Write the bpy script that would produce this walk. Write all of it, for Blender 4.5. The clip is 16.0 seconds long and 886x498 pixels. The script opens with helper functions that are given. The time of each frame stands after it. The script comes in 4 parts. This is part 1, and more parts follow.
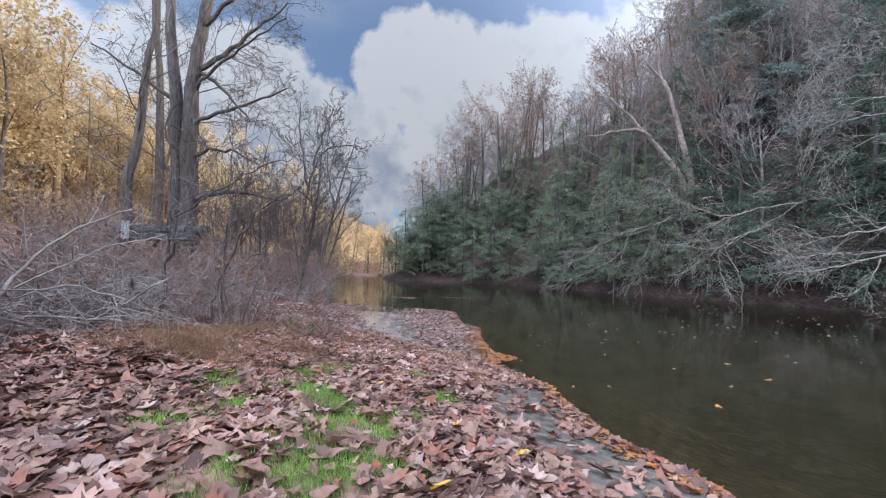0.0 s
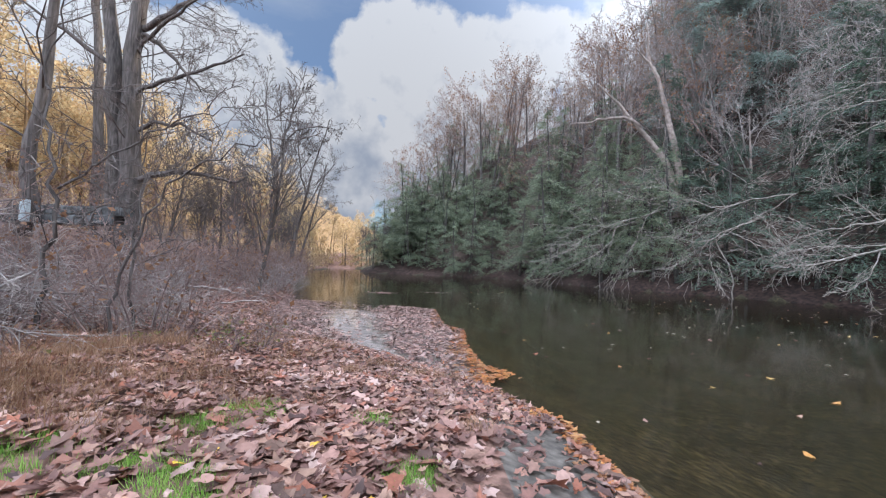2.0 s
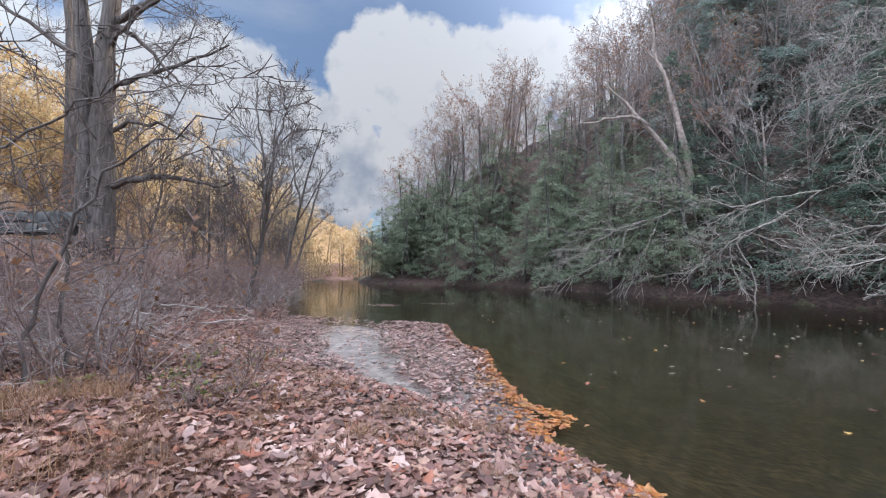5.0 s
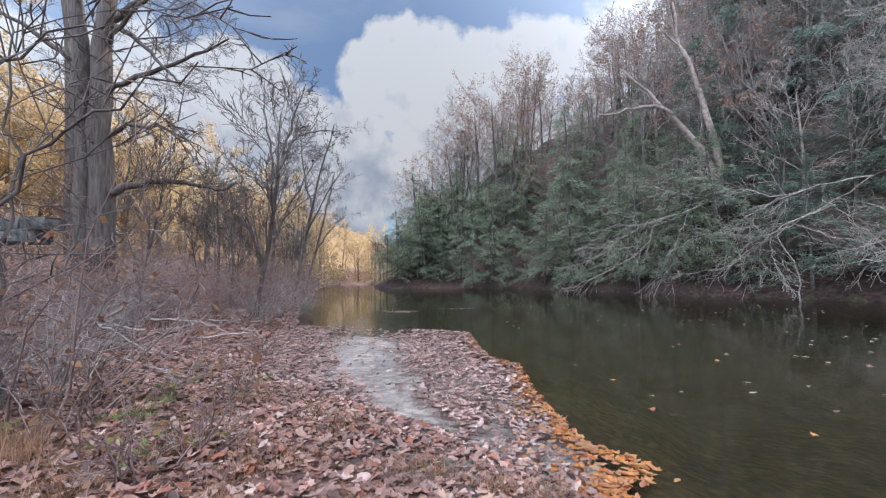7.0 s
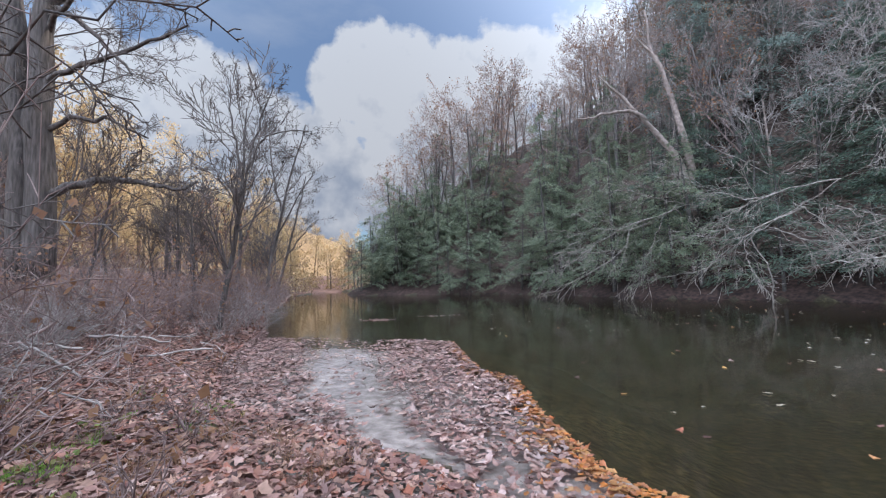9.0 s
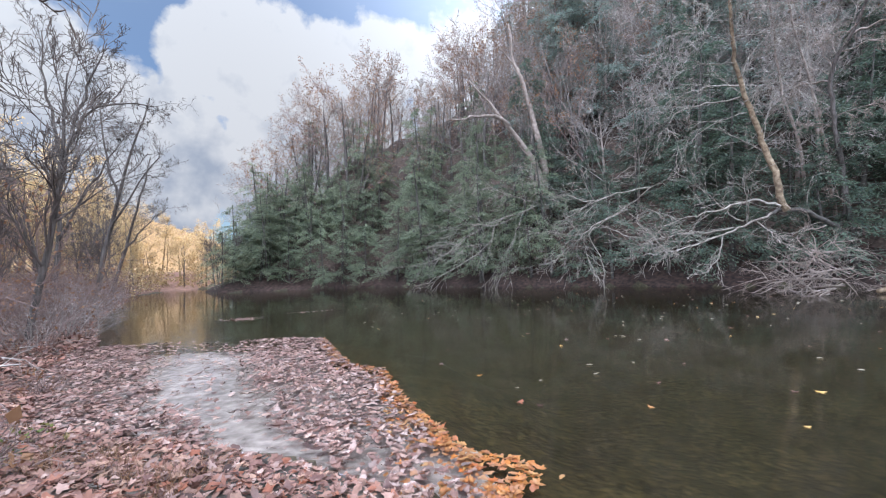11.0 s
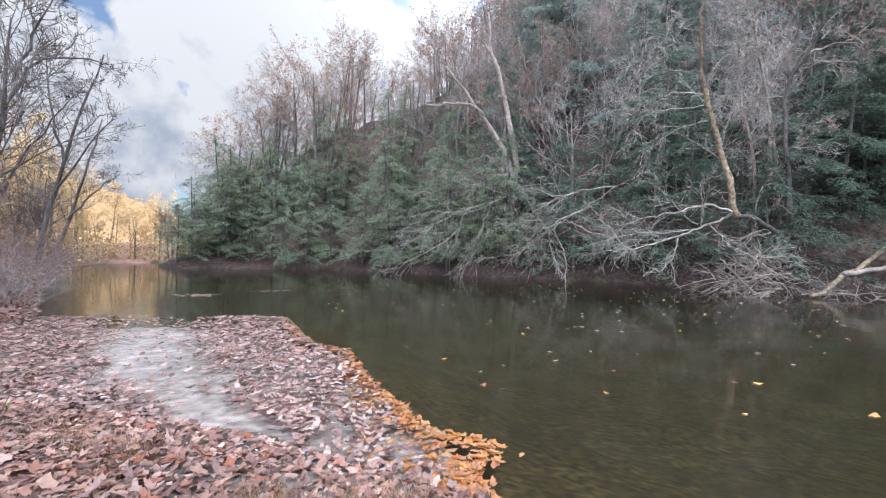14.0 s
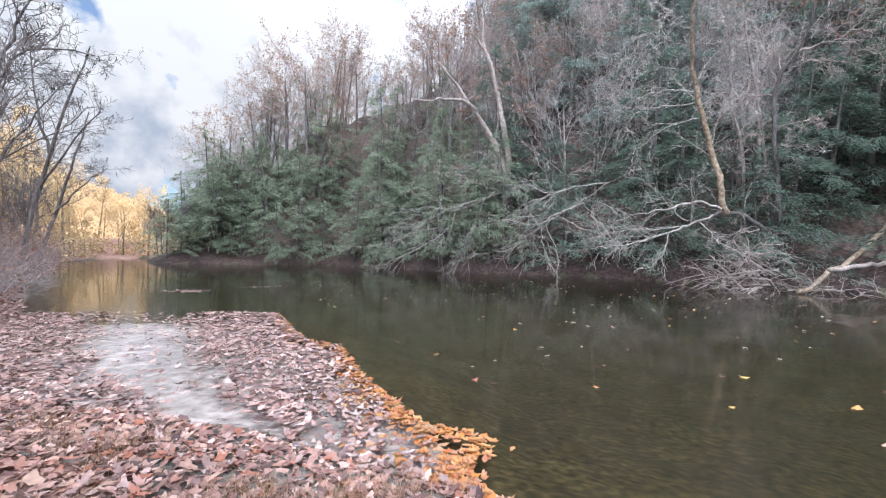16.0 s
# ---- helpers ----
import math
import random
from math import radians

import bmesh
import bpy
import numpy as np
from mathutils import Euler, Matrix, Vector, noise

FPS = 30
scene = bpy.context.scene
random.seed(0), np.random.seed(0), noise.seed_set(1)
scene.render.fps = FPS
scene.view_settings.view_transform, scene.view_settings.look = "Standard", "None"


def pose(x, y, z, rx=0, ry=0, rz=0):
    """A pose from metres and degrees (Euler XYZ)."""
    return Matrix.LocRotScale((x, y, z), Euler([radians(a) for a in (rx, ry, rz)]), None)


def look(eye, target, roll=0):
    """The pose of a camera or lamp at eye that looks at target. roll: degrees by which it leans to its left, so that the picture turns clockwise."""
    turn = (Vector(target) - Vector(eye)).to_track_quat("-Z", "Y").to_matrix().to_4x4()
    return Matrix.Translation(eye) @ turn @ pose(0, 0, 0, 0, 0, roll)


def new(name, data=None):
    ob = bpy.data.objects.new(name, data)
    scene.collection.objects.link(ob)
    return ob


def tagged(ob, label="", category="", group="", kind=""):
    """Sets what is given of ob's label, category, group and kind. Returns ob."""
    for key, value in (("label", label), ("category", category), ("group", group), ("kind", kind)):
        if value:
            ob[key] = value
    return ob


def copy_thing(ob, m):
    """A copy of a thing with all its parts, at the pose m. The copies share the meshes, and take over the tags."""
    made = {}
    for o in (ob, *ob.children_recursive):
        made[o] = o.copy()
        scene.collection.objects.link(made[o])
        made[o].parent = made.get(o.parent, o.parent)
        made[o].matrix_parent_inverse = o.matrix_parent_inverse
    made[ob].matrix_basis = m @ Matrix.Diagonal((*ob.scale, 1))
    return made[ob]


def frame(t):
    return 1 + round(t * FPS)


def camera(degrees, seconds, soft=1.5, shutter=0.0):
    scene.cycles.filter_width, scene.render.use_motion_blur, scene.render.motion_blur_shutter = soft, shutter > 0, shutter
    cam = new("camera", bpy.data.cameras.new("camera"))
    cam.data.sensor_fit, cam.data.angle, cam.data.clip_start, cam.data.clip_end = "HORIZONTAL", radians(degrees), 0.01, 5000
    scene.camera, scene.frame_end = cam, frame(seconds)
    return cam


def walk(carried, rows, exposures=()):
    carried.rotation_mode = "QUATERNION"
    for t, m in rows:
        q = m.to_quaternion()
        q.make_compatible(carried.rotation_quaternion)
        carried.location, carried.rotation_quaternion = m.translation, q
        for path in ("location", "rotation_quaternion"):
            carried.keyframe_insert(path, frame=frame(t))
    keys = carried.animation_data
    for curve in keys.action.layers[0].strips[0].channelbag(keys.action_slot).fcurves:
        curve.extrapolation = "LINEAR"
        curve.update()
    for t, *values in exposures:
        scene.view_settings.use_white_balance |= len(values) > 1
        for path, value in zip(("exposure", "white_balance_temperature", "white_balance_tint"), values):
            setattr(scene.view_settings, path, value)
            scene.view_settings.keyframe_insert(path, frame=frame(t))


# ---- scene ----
cam = camera(93.4, 16.0, soft=1.15)
PATH = [
    (0, (0.476, 1.552, 1.769), (0.44, 3.549, 1.858), 1.8),
    (0.5, (0.542, 2.039, 1.749), (0.513, 4.038, 1.812), 1.8),
    (1, (0.511, 2.512, 1.736), (0.498, 4.511, 1.793), 2.0),
    (1.5, (0.49, 2.97, 1.726), (0.505, 4.969, 1.773), 2.1),
    (2, (0.489, 3.426, 1.739), (0.548, 5.424, 1.798), 2.0),
    (2.5, (0.446, 3.795, 1.738), (0.549, 5.791, 1.806), 1.7),
    (3, (0.502, 4.083, 1.737), (0.586, 6.08, 1.81), 1.7),
    (3.5, (0.487, 4.275, 1.732), (0.554, 6.273, 1.8), 1.8),
    (3.7, (0.441, 4.367, 1.727), (0.507, 6.365, 1.793), 1.8),
    (5.8, (0.005, 5.585, 1.744), (0.06, 7.581, 1.86), -0.2),
    (6, (0.001, 5.737, 1.759), (0.041, 7.734, 1.861), -0.3),
    (6.5, (0.036, 6.019, 1.749), (0.052, 8.016, 1.87), -0.5),
    (7, (0.02, 6.223, 1.728), (0.02, 8.219, 1.842), -0.6),
    (7.5, (-0.113, 6.503, 1.694), (-0.131, 8.499, 1.814), -0.5),
    (8, (-0.187, 6.747, 1.7), (-0.206, 8.742, 1.834), -0.4),
    (8.5, (-0.193, 6.963, 1.692), (-0.175, 8.957, 1.839), -0.5),
    (9, (-0.219, 7.035, 1.702), (-0.092, 9.026, 1.844), -1.3),
    (9.5, (-0.24, 6.946, 1.721), (0.143, 8.906, 1.83), -2.5),
    (10, (-0.207, 6.81, 1.736), (0.443, 8.699, 1.829), -3.0),
    (10.2, (-0.188, 6.788, 1.749), (0.522, 8.655, 1.84), -2.8),
    (12.5, (-0.118, 6.788, 1.736), (0.534, 8.677, 1.818), -0.5),
    (13, (-0.143, 6.779, 1.726), (0.554, 8.653, 1.794), -0.0),
    (13.5, (-0.185, 6.787, 1.725), (0.582, 8.633, 1.77), 0.5),
    (14, (-0.217, 6.801, 1.7), (0.628, 8.613, 1.727), 0.9),
    (14.5, (-0.221, 6.795, 1.699), (0.684, 8.579, 1.718), 1.3),
    (15, (-0.218, 6.776, 1.699), (0.719, 8.543, 1.714), 1.5),
    (15.5, (-0.217, 6.771, 1.701), (0.711, 8.543, 1.713), 1.4),
    (16, (-0.212, 6.799, 1.692), (0.666, 8.597, 1.701), 1.0),
]
walk(cam, [(t, look(eye, target, roll)) for t, eye, target, roll in PATH], [(0.0, 0.74, 5800, 12), (2.0, 0.9, 5950, 12), (8.3, 0.87, 5850, 12), (9.0, 0.79, 5780, 12), (9.5, 0.77, 5760, 12), (10.0, 0.93, 5850, 12), (12.4, 1.2, 5950, 12), (13.2, 1.24, 6000, 12), (14.2, 1.36, 6000, 12), (16, 1.5, 6000, 12)])

# ---- world and sun ----
SUN_ELEVATION, SUN_AZIMUTH = 32.5, 80.0
world = bpy.data.worlds.new("world")
scene.world = world
world.use_nodes = True
wn, wl = world.node_tree.nodes, world.node_tree.links
wn.clear()


def wnode(kind, **sockets):
    n = wn.new(kind)
    for key, value in sockets.items():
        n.inputs[int(key[1:])].default_value = value
    return n


def wmath(op, a, b=None, clamp=False):
    n = wn.new("ShaderNodeMath")
    n.operation, n.use_clamp = op, clamp
    for i, v in enumerate((a, b)):
        if v is None:
            continue
        if isinstance(v, (int, float)):
            n.inputs[i].default_value = v
        else:
            wl.new(v, n.inputs[i])
    return n.outputs[0]


def sky_direction(az, el):
    a, e = radians(az), radians(el)
    return (math.sin(a) * math.cos(e), math.cos(a) * math.cos(e), math.sin(e))


coord = wn.new("ShaderNodeTexCoord").outputs["Generated"]
sky = wn.new("ShaderNodeTexSky")
sky.sky_type, sky.sun_disc = "NISHITA", False
sky.sun_elevation, sky.sun_rotation = radians(SUN_ELEVATION), radians(SUN_AZIMUTH)
sky.air_density, sky.dust_density, sky.ozone_density = 1.0, 0.4, 2.0
blue = wn.new("ShaderNodeBackground")
blue.inputs[1].default_value = 0.062
wl.new(sky.outputs[0], blue.inputs[0])

# A broken cumulus deck: a bank of rounded heaps, (azimuth, elevation, radius), and fractal cloud elsewhere.
HEAPS = [(-6.5, 28.5, 4.5), (-9.5, 25, 5), (-4, 25, 7), (2, 25.5, 6), (6, 27, 5), (10, 26.5, 5.5), (13.5, 26, 5.5), (0, 18, 10), (9, 19, 9), (-12, 15, 8),
         (-18, 18.5, 6), (-24, 20, 6.5), (-30, 21.5, 6.5), (-37, 20, 7), (-45, 18, 8), (-56, 20, 10), (-14, 10, 7), (-26, 13, 9),
         (-38, 13, 10), (0, 10, 8), (26, 22, 10), (40, 24, 13), (60, 28, 16), (90, 34, 20), (-80, 26, 14), (-130, 34, 24), (150, 40, 26)]
field = None
for az, el, r in HEAPS:
    dot = wn.new("ShaderNodeVectorMath")
    dot.operation = "DOT_PRODUCT"
    wl.new(coord, dot.inputs[0])
    dot.inputs[1].default_value = sky_direction(az, el)
    edge = wmath("SUBTRACT", 1.0, wmath("DIVIDE", wmath("ARCCOSINE", dot.outputs["Value"]), radians(r)))
    field = edge if field is None else wmath("MAXIMUM", field, edge)
puffs = wnode("ShaderNodeTexNoise", i2=9.0, i3=9.0, i4=0.58)
wl.new(coord, puffs.inputs[0])
veil = wnode("ShaderNodeTexNoise", i2=2.6, i3=6.0, i4=0.6)
stretch = wn.new("ShaderNodeMapping")
stretch.inputs["Scale"].default_value = (1.0, 1.0, 3.2)
wl.new(coord, stretch.inputs[0])
wl.new(stretch.outputs[0], veil.inputs[0])
body = wmath("ADD", field, wmath("MULTIPLY", wmath("SUBTRACT", puffs.outputs[0], 0.5), 1.45))
cover = wmath("MULTIPLY", wmath("ADD", body, 0.02), 5.5, True)
thin = wmath("MULTIPLY", wmath("SUBTRACT", veil.outputs[0], 0.47), 2.4, True)
cover = wmath("MAXIMUM", cover, wmath("MULTIPLY", thin, 0.4))
split = wn.new("ShaderNodeSeparateXYZ")
wl.new(coord, split.inputs[0])
billow = wnode("ShaderNodeTexNoise", i2=13.0, i3=7.0, i4=0.55)
shifted = wn.new("ShaderNodeMapping")
shifted.inputs["Location"].default_value = (0.02, 0.0, 0.035)
wl.new(coord, shifted.inputs[0])
wl.new(shifted.outputs[0], billow.inputs[0])
rise = wmath("MULTIPLY", wmath("SUBTRACT", split.outputs[2], 0.06), 2.6, True)
tone = wmath("ADD", wmath("MULTIPLY", rise, 0.62), wmath("MULTIPLY", wmath("SUBTRACT", billow.outputs[0], 0.39), 1.8), True)
ramp = wn.new("ShaderNodeValToRGB")
ramp.color_ramp.elements[0].color = (0.53, 0.585, 0.675, 1)
ramp.color_ramp.elements[1].color = (1.0, 0.99, 0.97, 1)
ramp.color_ramp.elements[0].position, ramp.color_ramp.elements[1].position = 0.1, 0.68
wl.new(tone, ramp.inputs[0])
cloud = wn.new("ShaderNodeBackground")
cloud.inputs[1].default_value = 0.318
wl.new(ramp.outputs[0], cloud.inputs[0])
both = wn.new("ShaderNodeMixShader")
wl.new(cover, both.inputs[0])
wl.new(blue.outputs[0], both.inputs[1])
wl.new(cloud.outputs[0], both.inputs[2])
# the bright halo of thin cloud about the hidden sun
aim = wn.new("ShaderNodeVectorMath")
aim.operation = "DOT_PRODUCT"
wl.new(coord, aim.inputs[0])
aim.inputs[1].default_value = sky_direction(SUN_AZIMUTH, SUN_ELEVATION + 14)
turn = wmath("DIVIDE", wmath("ARCCOSINE", aim.outputs["Value"]), radians(31))
halo = wn.new("ShaderNodeBackground")
halo.inputs[0].default_value = (0.9, 0.95, 1.0, 1)
wl.new(wmath("MULTIPLY", wmath("EXPONENT", wmath("MULTIPLY", wmath("MULTIPLY", turn, turn), -1.0)), 2.5), halo.inputs[1])
# added fill glow, unseen behind the walker, to brighten the shaded hillside
aim = wn.new("ShaderNodeVectorMath")
aim.operation = "DOT_PRODUCT"
wl.new(coord, aim.inputs[0])
aim.inputs[1].default_value = sky_direction(218, 38)
turn = wmath("DIVIDE", wmath("ARCCOSINE", aim.outputs["Value"]), radians(46))
rear_fill = wn.new("ShaderNodeBackground")
rear_fill.inputs[0].default_value = (0.76, 0.88, 1.0, 1)
wl.new(wmath("MULTIPLY", wmath("EXPONENT", wmath("MULTIPLY", wmath("MULTIPLY", turn, turn), -1.0)), 4.2), rear_fill.inputs[1])
glow, whole_sky = wn.new("ShaderNodeAddShader"), wn.new("ShaderNodeAddShader")
wl.new(halo.outputs[0], glow.inputs[0]), wl.new(rear_fill.outputs[0], glow.inputs[1])
wl.new(both.outputs[0], whole_sky.inputs[0]), wl.new(glow.outputs[0], whole_sky.inputs[1])
wl.new(whole_sky.outputs[0], wn.new("ShaderNodeOutputWorld").inputs[0])

sun = new("sun", bpy.data.lights.new("sun", "SUN"))
sun.data.energy, sun.data.angle, sun.data.color = 3.4, radians(0.6), (1.0, 0.88, 0.68)
sun.matrix_world = look(Vector(sky_direction(SUN_AZIMUTH, SUN_ELEVATION)) * 100, (0, 0, 0))


# ---- materials ----
def surface(name, stops, rough=0.85, scale=6.0, bump=0.3, pick="noise", through_light=0.0, coarse=0.8, spec=0.3, streak=1.0):
    """A two-scale procedural surface. pick: what chooses among the colour stops (noise, object or island)."""
    m = bpy.data.materials.new(name)
    m.use_nodes = True
    n, l = m.node_tree.nodes, m.node_tree.links
    b = n["Principled BSDF"]
    b.inputs["Roughness"].default_value = rough
    b.inputs["Specular IOR Level"].default_value = spec
    where = n.new("ShaderNodeTexCoord").outputs["Object"] if pick != "island" else n.new("ShaderNodeNewGeometry").outputs["Position"]
    if streak != 1.0:
        along = n.new("ShaderNodeMapping")
        along.inputs["Scale"].default_value = (1.0, 1.0, streak)
        l.new(where, along.inputs[0])
        where = along.outputs[0]
    fine, wide = n.new("ShaderNodeTexNoise"), n.new("ShaderNodeTexNoise")
    fine.inputs["Scale"].default_value, fine.inputs["Detail"].default_value = scale, 6
    wide.inputs["Scale"].default_value, wide.inputs["Detail"].default_value = coarse, 3
    l.new(where, fine.inputs[0]), l.new(where, wide.inputs[0])
    r = n.new("ShaderNodeValToRGB")
    while len(r.color_ramp.elements) < len(stops):
        r.color_ramp.elements.new(0.5)
    for i, c in enumerate(stops):
        r.color_ramp.elements[i].position = i / (len(stops) - 1) if pick != "noise" else 0.3 + 0.4 * i / (len(stops) - 1)
        r.color_ramp.elements[i].color = (*c, 1)
    if pick == "noise":
        l.new(fine.outputs[0], r.inputs[0])
    elif pick == "object":
        l.new(n.new("ShaderNodeObjectInfo").outputs["Random"], r.inputs[0])
    else:
        l.new(n.new("ShaderNodeNewGeometry").outputs["Random Per Island"], r.inputs[0])
    vary = n.new("ShaderNodeMapRange")
    vary.inputs["From Min"].default_value, vary.inputs["From Max"].default_value = 0.3, 0.7
    vary.inputs["To Min"].default_value, vary.inputs["To Max"].default_value = 0.72, 1.25
    l.new(wide.outputs[0], vary.inputs[0])
    grain = n.new("ShaderNodeMapRange")
    grain.inputs["From Min"].default_value, grain.inputs["From Max"].default_value = 0.3, 0.7
    grain.inputs["To Min"].default_value, grain.inputs["To Max"].default_value = 0.8, 1.2
    l.new(fine.outputs[0], grain.inputs[0])
    amount = n.new("ShaderNodeMath")
    amount.operation = "MULTIPLY"
    l.new(vary.outputs[0], amount.inputs[0]), l.new(grain.outputs[0], amount.inputs[1])
    tint = n.new("ShaderNodeVectorMath")
    tint.operation = "SCALE"
    l.new(r.outputs[0], tint.inputs[0]), l.new(amount.outputs[0], tint.inputs["Scale"])
    l.new(tint.outputs[0], b.inputs["Base Color"])
    if bump:
        relief = n.new("ShaderNodeBump")
        relief.inputs["Strength"].default_value, relief.inputs["Distance"].default_value = bump, 0.02
        l.new(fine.outputs[0], relief.inputs["Height"]), l.new(relief.outputs[0], b.inputs["Normal"])
    if through_light:
        t, mix = n.new("ShaderNodeBsdfTranslucent"), n.new("ShaderNodeMixShader")
        l.new(tint.outputs[0], t.inputs[0])
        mix.inputs[0].default_value = through_light
        l.new(b.outputs[0], mix.inputs[1]), l.new(t.outputs[0], mix.inputs[2])
        l.new(mix.outputs[0], n["Material Output"].inputs[0])
    return m


def water_surface():
    m = bpy.data.materials.new("river_water")
    m.use_nodes = True
    n, l = m.node_tree.nodes, m.node_tree.links
    n.remove(n["Principled BSDF"])
    where = n.new("ShaderNodeNewGeometry").outputs["Position"]
    flow = n.new("ShaderNodeMapping")
    flow.inputs["Scale"].default_value = (1.0, 0.55, 1.0)
    l.new(where, flow.inputs[0])
    big, small = n.new("ShaderNodeTexNoise"), n.new("ShaderNodeTexNoise")
    big.inputs["Scale"].default_value, big.inputs["Detail"].default_value = 1.1, 3
    small.inputs["Scale"].default_value, small.inputs["Detail"].default_value = 7.0, 2
    l.new(flow.outputs[0], big.inputs[0]), l.new(flow.outputs[0], small.inputs[0])
    b1, b2 = n.new("ShaderNodeBump"), n.new("ShaderNodeBump")
    b1.inputs["Strength"].default_value, b1.inputs["Distance"].default_value = 0.22, 0.03
    b2.inputs["Strength"].default_value, b2.inputs["Distance"].default_value = 0.1, 0.006
    split, riffle = n.new("ShaderNodeSeparateXYZ"), n.new("ShaderNodeMapRange")
    l.new(where, split.inputs[0]), l.new(split.outputs[1], riffle.inputs[0])
    for socket, value in zip(("From Min", "From Max", "To Min", "To Max"), (34.0, 46.0, 0.1, 0.6)):
        riffle.inputs[socket].default_value = value
    l.new(riffle.outputs[0], b2.inputs["Strength"])
    l.new(big.outputs[0], b1.inputs["Height"]), l.new(small.outputs[0], b2.inputs["Height"])
    l.new(b1.outputs[0], b2.inputs["Normal"])
    gloss, clear, mix, fres = (n.new("ShaderNode" + k) for k in ("BsdfGlossy", "BsdfTransparent", "MixShader", "Fresnel"))
    gloss.inputs["Roughness"].default_value = 0.08
    clear.inputs[0].default_value = (0.84, 0.8, 0.68, 1)
    fres.inputs[0].default_value = 1.36
    l.new(b2.outputs[0], gloss.inputs["Normal"]), l.new(b2.outputs[0], fres.inputs["Normal"])
    l.new(fres.outputs[0], mix.inputs[0]), l.new(clear.outputs[0], mix.inputs[1]), l.new(gloss.outputs[0], mix.inputs[2])
    l.new(mix.outputs[0], n["Material Output"].inputs[0])
    return m


WATER = water_surface()
# Bed colour darkened in place of the light that deep water absorbs.
BED = surface("depth_darkened_bed", [(0.016, 0.013, 0.006), (0.034, 0.027, 0.013), (0.064, 0.049, 0.024)], 0.7, 9.0, 0.6, coarse=1.2)
SHALLOW = surface("brown_shallows", [(0.020, 0.015, 0.007), (0.043, 0.033, 0.015), (0.084, 0.065, 0.032)], 0.7, 10.0, 0.6, coarse=1.6)
MUD = surface("wet_mud", [(0.078, 0.064, 0.054), (0.118, 0.098, 0.083), (0.16, 0.135, 0.115)], 0.65, 9.0, 0.7, spec=0.3)
# Pale violet silt: the sky's reflection in the channel is put into its colour.
SKYSILT = surface("silt_with_sky_reflection", [(0.37, 0.325, 0.385), (0.47, 0.415, 0.49), (0.57, 0.51, 0.6)], 0.6, 7.0, 0.3)
SOIL = surface("leafy_soil", [(0.095, 0.052, 0.040), (0.179, 0.100, 0.076), (0.263, 0.152, 0.119)], 0.95, 9.0, 0.8)
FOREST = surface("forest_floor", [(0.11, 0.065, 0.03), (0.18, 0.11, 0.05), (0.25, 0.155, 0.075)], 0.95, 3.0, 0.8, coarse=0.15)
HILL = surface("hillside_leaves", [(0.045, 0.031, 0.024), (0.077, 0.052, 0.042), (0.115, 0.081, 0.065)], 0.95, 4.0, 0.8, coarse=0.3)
# Far shore floor, with the shade under the boughs put into its colour.
SHADED = surface("shade_darkened_bank_floor", [(0.018, 0.011, 0.010), (0.036, 0.021, 0.017), (0.057, 0.032, 0.025)], 0.95, 4.0, 0.8, coarse=0.3)
DARKBARK = surface("dark_bark", [(0.05, 0.042, 0.038), (0.1, 0.085, 0.075)], 0.9, 7.0, 0.6)
BARK = surface("grey_bark", [(0.064, 0.053, 0.048), (0.097, 0.080, 0.073), (0.129, 0.108, 0.100)], 0.9, 16.0, 0.9, streak=0.12)
TWIG = surface("grey_brown_twigs", [(0.165, 0.13, 0.117), (0.25, 0.203, 0.185)], 0.9, 3.0, 0)
BRANCHLET = surface("dark_grey_branchlets", [(0.085, 0.068, 0.062), (0.135, 0.11, 0.1)], 0.9, 3.0, 0)
MAUVE = surface("mauve_brush", [(0.157, 0.105, 0.095), (0.263, 0.186, 0.168)], 0.9, 3.0, 0)
PALETWIG = surface("pale_grey_twigs", [(0.22, 0.18, 0.165), (0.36, 0.31, 0.28)], 0.9, 3.0, 0)
PALE = surface("bleached_bark", [(0.16, 0.13, 0.11), (0.25, 0.21, 0.18), (0.34, 0.295, 0.26)], 0.8, 6.0, 0.5)
PINK = surface("weathered_pale_bark", [(0.173, 0.128, 0.106), (0.288, 0.225, 0.198)], 0.85, 4.0, 0.5)
TAN = surface("tan_bark", [(0.108, 0.070, 0.045), (0.194, 0.133, 0.087), (0.245, 0.182, 0.126)], 0.85, 6.0, 0.6)
GOLDBARK = surface("warm_bark", [(0.15, 0.10, 0.06), (0.27, 0.19, 0.11)], 0.9, 4.0, 0.4)
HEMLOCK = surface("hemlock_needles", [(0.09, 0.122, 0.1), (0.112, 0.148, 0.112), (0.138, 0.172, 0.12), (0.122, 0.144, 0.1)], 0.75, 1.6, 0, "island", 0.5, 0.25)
# Paler grey-green: the haze of the upper slope is put into the needle colour.
HAZED = surface("hazed_hemlock_needles", [(0.165, 0.2, 0.178), (0.195, 0.232, 0.2), (0.225, 0.26, 0.215), (0.205, 0.222, 0.19)], 0.75, 1.6, 0, "island", 0.5, 0.25)
# Olive by nature, and lightened so that the colour carries the distance haze.
OLIVE = surface("hazed_olive_hemlock_needles", [(0.165, 0.195, 0.14), (0.195, 0.225, 0.15), (0.225, 0.25, 0.155), (0.205, 0.21, 0.14)], 0.75, 1.6, 0, "island", 0.5, 0.25)
GOLD = surface("golden_leaves", [(0.457, 0.297, 0.144), (0.539, 0.387, 0.200), (0.581, 0.456, 0.275), (0.435, 0.339, 0.188), (0.384, 0.233, 0.125)], 0.8, 2.0, 0, "island", 0.45, 0.2)
